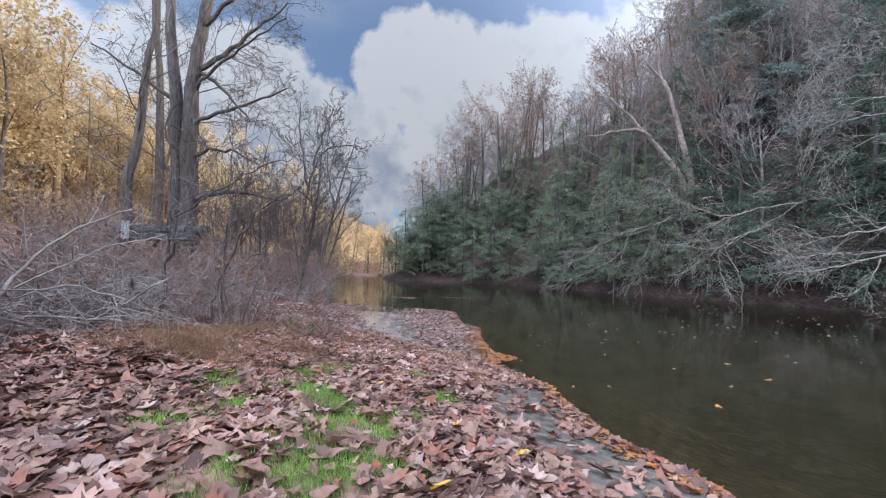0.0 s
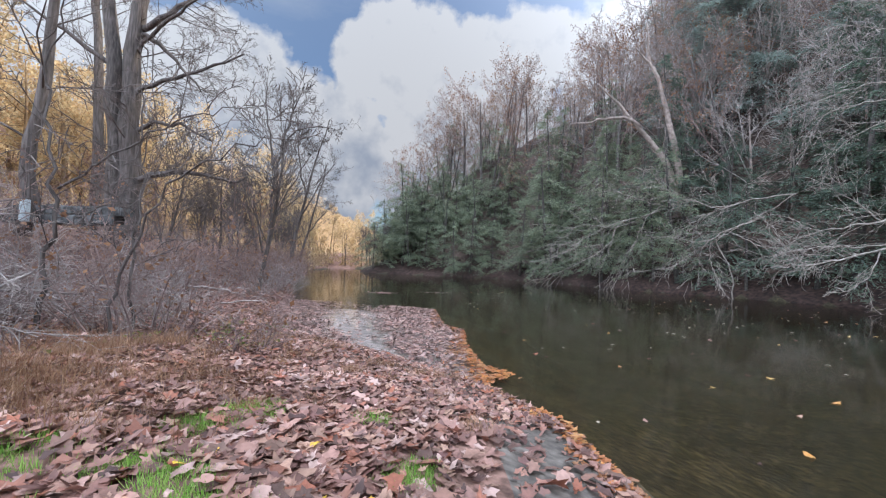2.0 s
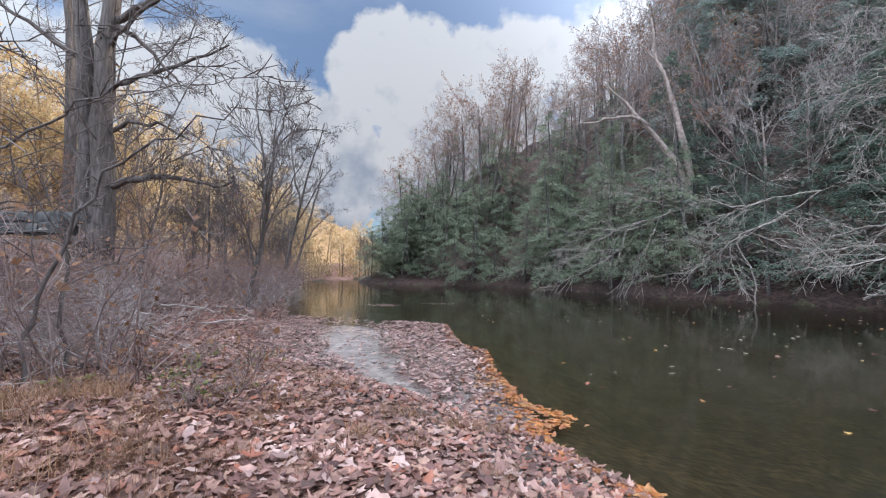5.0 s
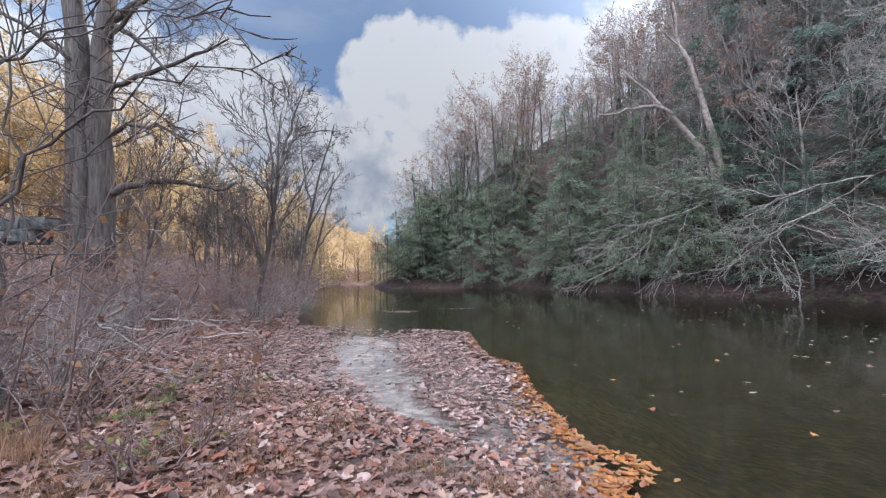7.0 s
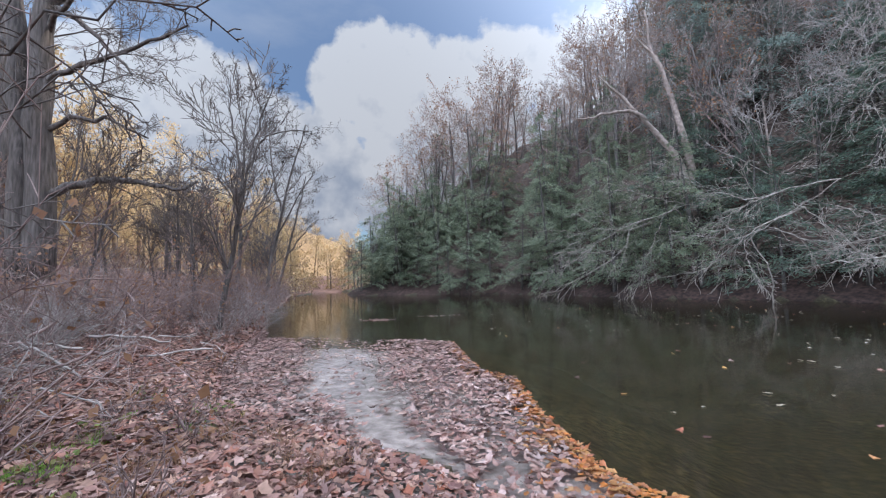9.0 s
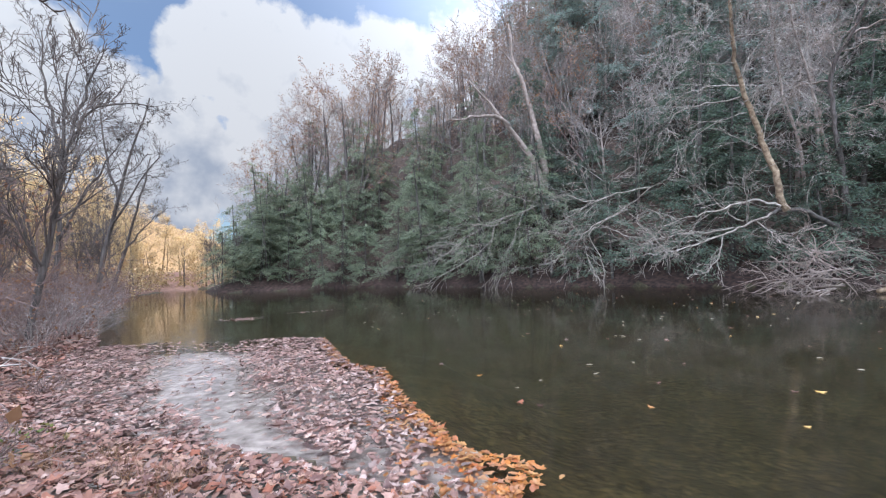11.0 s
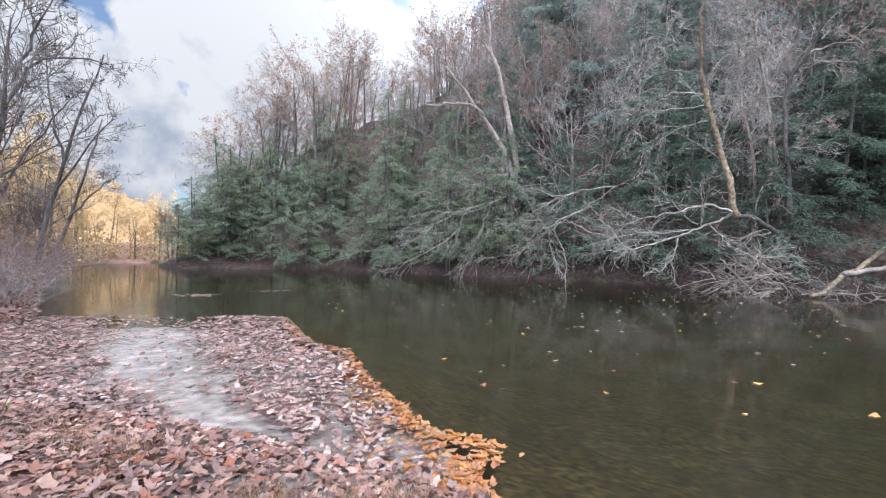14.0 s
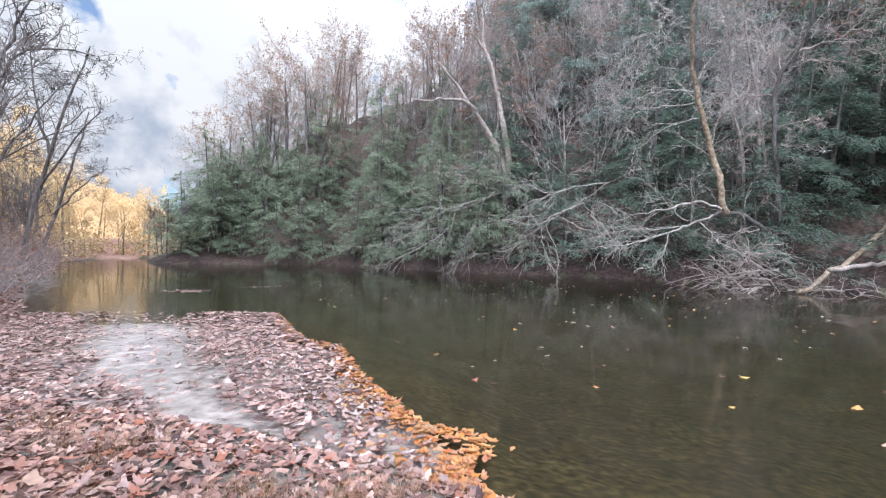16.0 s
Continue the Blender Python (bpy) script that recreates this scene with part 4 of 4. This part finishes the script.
        [(21.4, 20.9, 10.8), (21.1, 19.3, 11.8), (20.4, 18.1, 12.8)]], 0.032, 0.01, (9, 5, 2), 0.4, 0), thin=0.011, spread=(16, 52), short=(0.3, 0.55))
hero("bank_tree", "brown leafless tree with crooked pale limbs on the far bank", 89, BARK, PINK, [
    ("trunk", 1, [(28.6, 20.6, 1.2), (27.6, 20.0, 5.2), (27.3, 19.9, 6.9), (26.7, 19.7, 8.9), (26.2, 19.6, 10.3), (26.0, 19.2, 11.2), (25.7, 18.9, 12.0), (25.7, 18.1, 12.4), (25.4, 17.5, 13.3), (24.7, 17.0, 14.9)], 0.17, 0.05, (10, 6, 4), 0.15)] + limbs_of([
        [(26.5, 19.7, 10.7), (25.4, 20.7, 10.8), (24.9, 21.2, 9.7)],
        [(26.0, 18.4, 12.5), (26.3, 17.8, 12.6), (26.5, 16.7, 12.6), (26.3, 15.8, 13.2), (26.2, 15.1, 13.3)],
        [(26.0, 18.4, 12.5), (25.7, 18.6, 12.7), (24.9, 19.3, 12.2)],
        [(26.2, 19.4, 11.0), (25.4, 19.5, 12.8), (24.3, 19.7, 14.1), (23.2, 19.6, 15.5)],
        [(26.0, 19.1, 11.8), (26.6, 17.7, 12.0), (26.9, 16.8, 11.5), (26.9, 16.0, 11.6), (26.9, 15.3, 11.4)],
        [(26.7, 19.8, 8.9), (26.9, 18.6, 9.0), (26.9, 17.5, 8.9)],
        [(26.9, 19.9, 8.4), (26.2, 20.3, 8.7), (25.5, 20.7, 8.4)]], 0.04, 0.012, (15, 7, 4), 0.2, 0), thin=0.012)
for k, corners in enumerate(([(28.6, 22.4, 2.2), (27.6, 21.7, 7.3), (26.5, 21.9, 11.0), (25.2, 21.5, 14.4), (24.1, 21.0, 17.0)], [(29.3, 21.2, 1.8), (28.3, 20.8, 5.3), (26.9, 20.7, 11.6), (26.0, 20.8, 13.5), (24.9, 20.5, 16.1), (24.0, 20.2, 17.8)],
                            [(33.5, 24, 6.0), (33, 23.8, 11), (32.4, 23.5, 15), (32, 23.5, 19)])):
    hero("bleached_brush_tree", "grey leafless tree with tangled pale twigs on the bank", 110 + k, PINK, PALETWIG, [("trunk", 1, corners, 0.11, 0.03, (26, 9, 5), 0.1)], thin=0.012)
hero("fallen_log", "bare pale fallen log jutting from the bank over water", 91, PINK, PINK, [
    ("stem", 1, [(33.5, 16.4, 1.75), (30.0, 16.2, 1.4), (27, 16.2, 1.26), (24.1, 16.2, 1.13)], 0.13, 0.1, (), 0)], "log")
hero("fallen_log", "weathered leaning log propped on the bank", 92, TAN, TAN, [
    ("stem", 1, [(33.5, 16.8, 4.3), (31.9, 16.8, 3.35), (29.4, 16.8, 2.25), (26.9, 16.8, 1.26), (22.7, 16.8, 0.12)], 0.14, 0.1, (), 0)], "log")


def brush_heap(name, label, seed, centre, size, count, material, thick=0.012, length=(0.8, 2.0), big=8):
    rng = np.random.default_rng(seed)
    base = tagged(new(name), label, "brush pile")
    tb = Tubes()
    for i in range(count):
        p = np.array([rng.normal(centre[0], size[0] / 2), rng.normal(centre[1], size[1] / 2), 0])
        g = max(0.0, float(ground_height(p[0], p[1])))
        p[2] = g + abs(rng.normal(0, size[2] / 2))
        grow(tb, rng, p, np.array([rng.normal(), rng.normal() * 0.6, rng.normal(0, 0.35)]), rng.uniform(*length), thick * rng.uniform(0.6, 1.6), (4, 3), 0.25, 0.4, (20, 60), 0.004)
    tagged(tb.done("stick_mass", material, base), kind="stuff")
    for _ in range(big):
        x, y = rng.normal(centre[0], size[0] / 2.5), rng.normal(centre[1], size[1] / 2.5)
        z = max(0.0, float(ground_height(x, y))) + 0.08 + abs(rng.normal(0, size[2] / 4))
        d = unit(np.array([rng.normal(), rng.normal() * 0.5, rng.normal(0, 0.25)])) * rng.uniform(0.6, 1.3)
        one = Tubes()
        guided(one, rng, [np.array([x, y, z]) - d, np.array([x, y, z + 0.05]), np.array([x, y, z]) + d], thick * 3.0, thick * 1.6, (2,), 0.1)
        one.done("branch", material, base)
    return base


SAPLING = "slender grey leafless sapling leaning at the foot of the bank"
hero("sapling", SAPLING, 95, BARK, BRANCHLET, [
    ("trunk", 1, [(-5.1, 9.6, 0.4), (-5.03, 9.6, 1.4), (-4.95, 9.6, 2.06), (-4.9, 9.6, 2.64), (-5.12, 9.6, 3.53), (-5.2, 9.6, 4.3), (-5.0, 9.6, 5.4)], 0.05, 0.012, (8, 5, 3), 0.0),
    ("limb", 1, [(-4.92, 9.6, 2.6), (-4.32, 9.55, 2.99), (-3.85, 9.5, 3.26), (-3.15, 9.45, 3.67), (-2.42, 9.4, 3.85), (-1.9, 9.4, 3.9)], 0.022, 0.005, (7, 4), 0.0)], "sapling")
hero("sapling", SAPLING, 96, BARK, BRANCHLET, [
    ("trunk", 1, [(-4.1, 9.6, 0.4), (-3.96, 9.6, 1.52), (-3.72, 9.6, 2.19), (-3.34, 9.6, 2.79), (-2.48, 9.6, 3.3), (-2.0, 9.6, 3.5)], 0.032, 0.008, (9, 5, 3), 0.0)], "sapling")
hero("sapling", SAPLING, 97, BARK, BRANCHLET, [
    ("trunk", 1, [(-4.25, 10.3, 0.4), (-4.25, 10.3, 1.7), (-4.23, 10.3, 2.8), (-4.2, 10.3, 3.7), (-4.3, 10.2, 4.8)], 0.032, 0.008, (10, 5, 3), 0.0)], "sapling")
brush_heap("brush_pile", "heap of pale tangled driftwood twigs at the waterline", 93, (21.3, 18.5), (1.2, 1.6, 2.4), 110, PINK, 0.016, (1.0, 2.4), 10)
brush_heap("brush_pile", "low tail of drifted pale branches at the waterline", 101, (23.6, 16.0), (1.4, 1.2, 0.5), 26, PINK, 0.014, (0.8, 1.8), 3)
brush_heap("brush_pile", "tangle of bleached fallen branches under the thicket", 98, (-5.9, 13.2), (1.6, 4.5, 0.8), 80, PALETWIG, 0.009, (0.6, 1.5), 4)
brush_heap("brush_pile", "heap of grey cut branches and debris on the bank", 94, (-6.0, 9.4), (1.7, 3.0, 0.9), 170, PALETWIG, 0.01, (0.6, 1.6), 9)
brush_heap("brush_pile", "heap of brown brush and dead stems on the bank", 102, (-6.3, 7.0), (1.5, 3.4, 0.9), 190, TWIG, 0.009, (0.5, 1.4), 6)
brush_heap("brush_pile", "heap of mauve-brown brush and dead stems on the bank", 103, (-6.6, 11.6), (1.6, 3.0, 0.9), 170, MAUVE, 0.009, (0.5, 1.4), 5)
hero("fallen_branch", "long pale crooked branch lying across the brush pile", 104, PALETWIG, PALETWIG, [
    ("stem", 1, [(-5.6, 7.0, 1.1), (-5.5, 7.4, 1.75), (-5.2, 7.8, 2.2), (-4.7, 8.2, 2.55)], 0.035, 0.014, (5, 3), 0.2),
    ("limb", 1, [(-5.6, 7.0, 1.05), (-5.0, 7.1, 1.35), (-4.3, 7.3, 1.3), (-3.7, 7.5, 1.0)], 0.018, 0.006, (5, 3), 0.3),
    ("limb", 1, [(-5.5, 7.2, 1.3), (-4.7, 7.6, 1.9), (-4.0, 8.0, 2.15)], 0.016, 0.006, (5, 3), 0.2)], "branch")


# ---- low wall and post on the bank top ----
def block(w, d, h, seed):
    rng = np.random.default_rng(seed)
    bm = bmesh.new()
    bmesh.ops.create_cube(bm, size=1.0, matrix=Matrix.Diagonal((w, d, h, 1)))
    bmesh.ops.bevel(bm, geom=bm.edges[:], offset=0.03, segments=2, affect="EDGES")
    for v in bm.verts:
        v.co += Vector(rng.normal(0, 0.012, 3))
    me = bpy.data.meshes.new("stone")
    bm.to_mesh(me), bm.free()
    me.materials.append(STONE)
    return me


wall = thing("low_stone_wall", "low dark rough stone wall on the bank top", "wall")
for i in range(6):
    for j in range(2):
        st = new("stone", block(0.52, 0.34, 0.22, 200 + i * 2 + j))
        st.parent = wall
        st.matrix_basis = pose(-9.3 + 0.48 * i + 0.2 * j, 13.5 - 0.06 * i, 2.4 + 0.21 * j, 0, 0, -7 + (i * 37 % 7) - 3)
post = thing("marker_post", "short pale grey-blue painted marker post on the bank top", "post")
pb = bmesh.new()
bmesh.ops.create_cube(pb, size=1.0, matrix=Matrix.Translation((-8.6, 13.0, 2.55)) @ Matrix.Diagonal((0.18, 0.12, 0.5, 1)))
bmesh.ops.bevel(pb, geom=pb.edges[:], offset=0.02, segments=2, affect="EDGES")
pm = bpy.data.meshes.new("post_shaft")
pb.to_mesh(pm), pb.free()
pm.materials.append(SIGNPAINT)
new("post_shaft", pm).parent = post


# ---- leaves on the ground and the water ----
def leaf_shape(seed, lobes=5):
    """A lobed leaf of unit width: its middle, then its outline from the stalk round, curled and creased."""
    rng = np.random.default_rng(seed)
    n = lobes * 2 + 1
    a = np.linspace(-0.5 * np.pi, 1.5 * np.pi, n, endpoint=False) + rng.normal(0, 0.09, n)
    r = np.where(np.arange(n) % 2 == 1, 0.5, 0.36) * rng.uniform(0.7, 1.12, n)
    r[0] = 0.5
    long = rng.uniform(1.15, 1.75)
    x, y = r * np.cos(a), r * np.sin(a) * long
    cup, roll = rng.uniform(-0.5, 1.3), rng.uniform(-0.6, 0.8)
    z = cup * x * x * 1.3 + roll * y * y * 0.7 + rng.normal(0, 0.035, n)
    v = np.concatenate([[[0, 0.03, -0.02]], np.stack([x, y, z], 1)])
    f = np.array([(0, i + 1, (i + 1) % n + 1) for i in range(n)])
    return v, f


SHAPES = [leaf_shape(300 + i, (5, 6, 7, 5)[i % 4]) for i in range(8)]


def leaf_drift(name, label, seed, x, y, z, size, tilt, material, category="leaves"):
    rng = np.random.default_rng(seed)
    n = len(x)
    pick = rng.integers(0, len(SHAPES), n)
    vs, fs, at = [], [], 0
    yaw, ax, ay = rng.uniform(0, 2 * np.pi, n), np.clip(rng.normal(0, tilt, n), -0.8, 0.8), np.clip(rng.normal(0, tilt, n), -0.8, 0.8)
    for k, (v, f) in enumerate(SHAPES):
        w = np.where(pick == k)[0]
        if not len(w):
            continue
        p = v[None] * size[w][:, None, None]
        c, s = np.cos(yaw[w])[:, None], np.sin(yaw[w])[:, None]
        px, py = p[..., 0] * c - p[..., 1] * s, p[..., 0] * s + p[..., 1] * c
        pz = p[..., 2] + px * np.tan(ax[w])[:, None] + py * np.tan(ay[w])[:, None]
        vs.append((np.stack([px, py, pz], -1) + np.stack([x[w], y[w], z[w]], -1)[:, None]).reshape(-1, 3))
        fs.append((f[None] + (np.arange(len(w)) * len(v))[:, None, None]).reshape(-1, 3) + at)
        at += len(w) * len(v)
    return tagged(solid(name, np.concatenate(vs), np.concatenate(fs), material), label, category, kind="stuff")


LAWN = [(-0.27, 4.9, 0.58), (-0.69, 5.36, 0.45), (-1.42, 5.28, 0.3), (-1.53, 4.69, 0.4), (-1.06, 7.2, 0.35), (0.12, 5.45, 0.3), (-1.81, 5.9, 0.35), (-1.26, 6.05, 0.35), (-0.9, 6.9, 0.3), (0.42, 6.2, 0.25),
        (-0.82, 5.7, 0.3), (0.05, 7.1, 0.22), (-1.3, 6.8, 0.25), (-0.2, 4.2, 0.62), (-0.9, 3.9, 0.4), (-2.98, 10.3, 0.3), (-1.96, 9.5, 0.18), (-2.54, 11.6, 0.25), (-3.2, 11.0, 0.25), (0.0, 3.4, 0.62)]



def lawn_amount(x, y):
    out = np.zeros_like(x)
    for a, b, r in LAWN:
        out = np.maximum(out, 1 - np.hypot(x - a, y - b) / (1.12 * r))
    return np.clip(out * 1.7, 0, 1)


rng = np.random.default_rng(400)
n = 150000
lx, ly = rng.uniform(-9, 3.2, n), rng.uniform(0.5, 24, n) ** 1.0
d = shore_distance(NEAR_SHORE, lx, ly)
keep = (d > 0.02) & (d < 9.5) & (rng.uniform(0, 1, n) > lawn_amount(lx, ly) * 0.86) & ((d > 1.1 + 0.3 * ripple(lx * 2, ly * 2)) | ((ly > 10) & (rng.uniform(0, 1, n) < 0.35 + 0.4 * d)) | ((ly > 7.6) & (rng.uniform(0, 1, n) < 0.85)) | (rng.uniform(0, 1, n) < 0.1 + 0.22 * (ripple(lx * 3, ly * 3) > 0.2) + 0.5 * (d < 0.16)))
lx, ly, d = lx[keep], ly[keep], d[keep]
close = (np.hypot(lx - 0.1, ly - 5.5) < 1.6)
chosen = np.where(close)[0][:290]
rest = np.ones(len(lx), bool)
rest[chosen] = False
size = (0.045 + 0.105 * rng.uniform(0, 1, len(lx)) ** 1.7) * np.interp(ly, [6.5, 8.5], [1.05, 0.68])
lz = ground_height(lx, ly) + rng.uniform(0.012, 0.055, len(lx))
litter = leaf_drift("leaf_litter", "thick drift of fallen brown oak and maple leaves", 401, lx[rest], ly[rest], lz[rest], size[rest], 0.22, LITTER)
leaf_meshes = []
for k, (v, f) in enumerate(SHAPES):
    for material in (LEAF, LEAF, YELLOWLEAF):
        me = bpy.data.meshes.new("leaf")
        me.from_pydata([tuple(q) for q in v], [], [tuple(int(i) for i in q) for q in f])
        me.materials.append(material)
        leaf_meshes.append(me)
for i in chosen:
    k = int(rng.integers(0, 16)) if rng.uniform() > 0.03 else 16
    k = (k // 2) * 3 + (k % 2) if k < 16 else 3 * int(rng.integers(0, 8)) + 2
    lf = new("leaf", leaf_meshes[k])
    lf.parent = litter
    lf.matrix_basis = pose(lx[i], ly[i], lz[i] + 0.015, rng.normal(0, 16), rng.normal(0, 16), rng.uniform(0, 360)) @ Matrix.Scale(float(size[i]), 4)

n = 16000
bx, by = rng.uniform(-17, -3, n), rng.uniform(20, 50, n)
bd = shore_distance(NEAR_SHORE, bx, by)
keep = (bd > 0) & (bd < 6)
leaf_drift("leaf_litter", "brown fallen leaves under the riverside thicket", 402, bx[keep], by[keep], ground_height(bx[keep], by[keep]) + 0.03, rng.uniform(0.1, 0.2, keep.sum()), 0.4, LITTER)

# the raft of soaked leaves beyond the mud, with an open channel in it
n = 52000
rx, ry = rng.uniform(-6.5, 2, n), rng.uniform(9.3, 22.8, n)
e = shore_distance(RAFT_EDGE, rx, ry)
chan = np.abs(rx - np.interp(ry, [9.7, 10.5, 11.7, 12.9, 14.3, 16, 18.5, 20], [0.4, 0.1, -0.5, -0.9, -1.45, -1.85, -2.15, -2.3])) / np.interp(ry, [9.7, 11, 12.9, 14.3, 16, 18, 20], [0.18, 0.24, 0.48, 0.72, 0.85, 1.0, 1.25])
chan += 0.25 * ripple(rx * 2.3, ry * 2.3)
inland = shore_distance(NEAR_SHORE, rx, ry)
keep = (e > 0) & (inland < 0.1) & (rng.uniform(0, 1, n) < np.clip((chan - 0.62) * 1.2, 0.07 + 0.1 * (ripple(rx * 5, ry * 5) > 0.5), 1)) & (rng.uniform(0, 1, n) < 0.62 + 0.25 * ripple(rx * 3, ry * 3))
rx, ry, e = rx[keep], ry[keep], e[keep]
rs = rng.uniform(0.045, 0.105, len(rx))
fringe = (e < 0.9) & (rx > 0.1) & (rng.uniform(0, 1, len(e)) < np.interp(ry, [9, 12, 15, 18], [1.3, 0.75, 0.3, 0.05]) - 1.2 * e + 0.2 * ripple(rx * 3, ry * 3))
raft = leaf_drift("leaf_raft", "soaked pinkish-brown leaves floating in a still raft", 403, rx[~fringe], ry[~fringe], 0.014 + rng.uniform(0, 0.03, (~fringe).sum()), rs[~fringe], 0.14, RAFTLEAF)
n = 1700
at = rng.uniform(0, 1, n) ** 1.7
edge_line = np.array([(2.72, 5.0), (2.18, 6.2), (2.04, 7.4), (2.0, 8.1), (1.62, 8.5), (1.3, 9.2), (1.38, 9.7), (1.87, 9.92), (1.42, 10.35), (1.32, 11.2), (1.27, 12.5), (1.37, 14.0), (0.9, 14.8), (0.8, 16), (0.68, 18.2)])
s = np.concatenate([[0], np.cumsum(np.hypot(*np.diff(edge_line, axis=0).T))])
fx = np.interp(at * s[-1], s, edge_line[:, 0]) - np.abs(rng.normal(0, 0.15, n)) + 0.05
fy = np.interp(at * s[-1], s, edge_line[:, 1]) + rng.normal(0, 0.1, n)
fx, fy = np.concatenate([fx, rx[fringe]]), np.concatenate([fy, ry[fringe]])
fz = np.maximum(ground_height(fx, fy), 0) + rng.uniform(0.006, 0.03, len(fx))
leaf_drift("orange_leaf_fringe", "wet orange leaves stranded along the water's edge", 404, fx, fy, fz, rng.uniform(0.045, 0.095, len(fx)), 0.08, ORANGE)

fx, fy = np.concatenate([rng.normal(-1.9, 0.33, 90), rng.normal(0.6, 0.5, 25)]), np.concatenate([rng.normal(25.2, 0.22, 90), rng.normal(26.5, 0.15, 25)])
leaf_drift("floating_leaf_patch", "small patch of pale leaves and foam adrift", 407, fx, fy, 0.008 + 0 * fx, rng.uniform(0.07, 0.13, len(fx)), 0.08, RAFTLEAF)

# single leaves drifting on the river
orange_meshes = []
for v, f in SHAPES[:5]:
    me = bpy.data.meshes.new("floating_leaf")
    me.from_pydata([tuple(q) for q in v], [], [tuple(int(i) for i in q) for q in f])
    me.materials.append([ORANGELEAF, CREAMLEAF, LEAF, CREAMLEAF, CREAMLEAF][len(orange_meshes)])
    orange_meshes.append(me)
for i in range(210):
    x = 2.2 + 17 * rng.uniform(0, 1) ** 1.3
    y = rng.uniform(6 + 0.25 * x, 30 - 0.2 * x)
    lf = tagged(new("floating_leaf", orange_meshes[int(rng.integers(0, 5))]), "fallen leaf drifting on the river surface", "leaf", "leaves adrift on the river")
    lf.matrix_basis = pose(x, y, 0.012, rng.normal(0, 5), rng.normal(0, 5), rng.uniform(0, 360)) @ Matrix.Scale(float(rng.uniform(0.045, 0.11)), 4)


def blades(name, label, seed, x, y, height, width, material, lean=0.35):
    rng = np.random.default_rng(seed)
    n = len(x)
    z = ground_height(x, y)
    a, h = rng.uniform(0, 2 * np.pi, n), height * rng.uniform(0.5, 1.3, n)
    ln = np.abs(rng.normal(0, lean, n)) * h
    b = rng.uniform(0, 2 * np.pi, n)
    sx, sy = np.cos(a) * width / 2, np.sin(a) * width / 2
    tx, ty = x + np.cos(b) * ln, y + np.sin(b) * ln
    v = np.stack([np.stack([x - sx, y - sy, z - 0.01], -1), np.stack([x + sx, y + sy, z - 0.01], -1),
                  np.stack([tx + sx * 0.25, ty + sy * 0.25, z + h], -1), np.stack([tx - sx * 0.25, ty - sy * 0.25, z + h], -1)], 1)
    return tagged(solid(name, v.reshape(-1, 3), np.arange(4 * n).reshape(n, 4), material), label, "grass", kind="stuff")


n = 330000
qx, qy = rng.uniform(-3.5, 1.2, n), rng.uniform(2.5, 12, n)
keep = rng.uniform(0, 1, n) < lawn_amount(qx, qy) * np.clip(0.5 + 0.6 * ripple(qx * 4, qy * 4), 0.06, 1)
blades("green_grass", "low bright green grass showing between the leaves", 405, qx[keep], qy[keep], 0.055, 0.006, GRASS, 0.7)
n = 46000
qx, qy = rng.normal(-2.9, 0.9, n), rng.uniform(6.2, 14, n)
d = shore_distance(NEAR_SHORE, qx, qy)
keep = (d > 3.0) & (d < 5.6) & (rng.uniform(0, 1, n) < np.clip(0.35 + 0.5 * ripple(qx * 2.2, qy * 2.2), 0.03, 1))
blades("dry_grass", "matted russet dry grass at the foot of the bank", 406, qx[keep], qy[keep], 0.19, 0.006, STRAW, 1.0)
tuft = rng.uniform((-2.4, 6.6), (1.0, 12.0), (46, 2))
which = rng.integers(0, 46, 7000)
qx, qy = tuft[which, 0] + rng.normal(0, 0.1, 7000), tuft[which, 1] + rng.normal(0, 0.1, 7000)
keep = shore_distance(NEAR_SHORE, qx, qy) > 0.3
blades("dry_grass", "thin straw-coloured dry grass tufts among fallen leaves", 408, qx[keep], qy[keep], 0.11, 0.005, STRAW, 1.1)
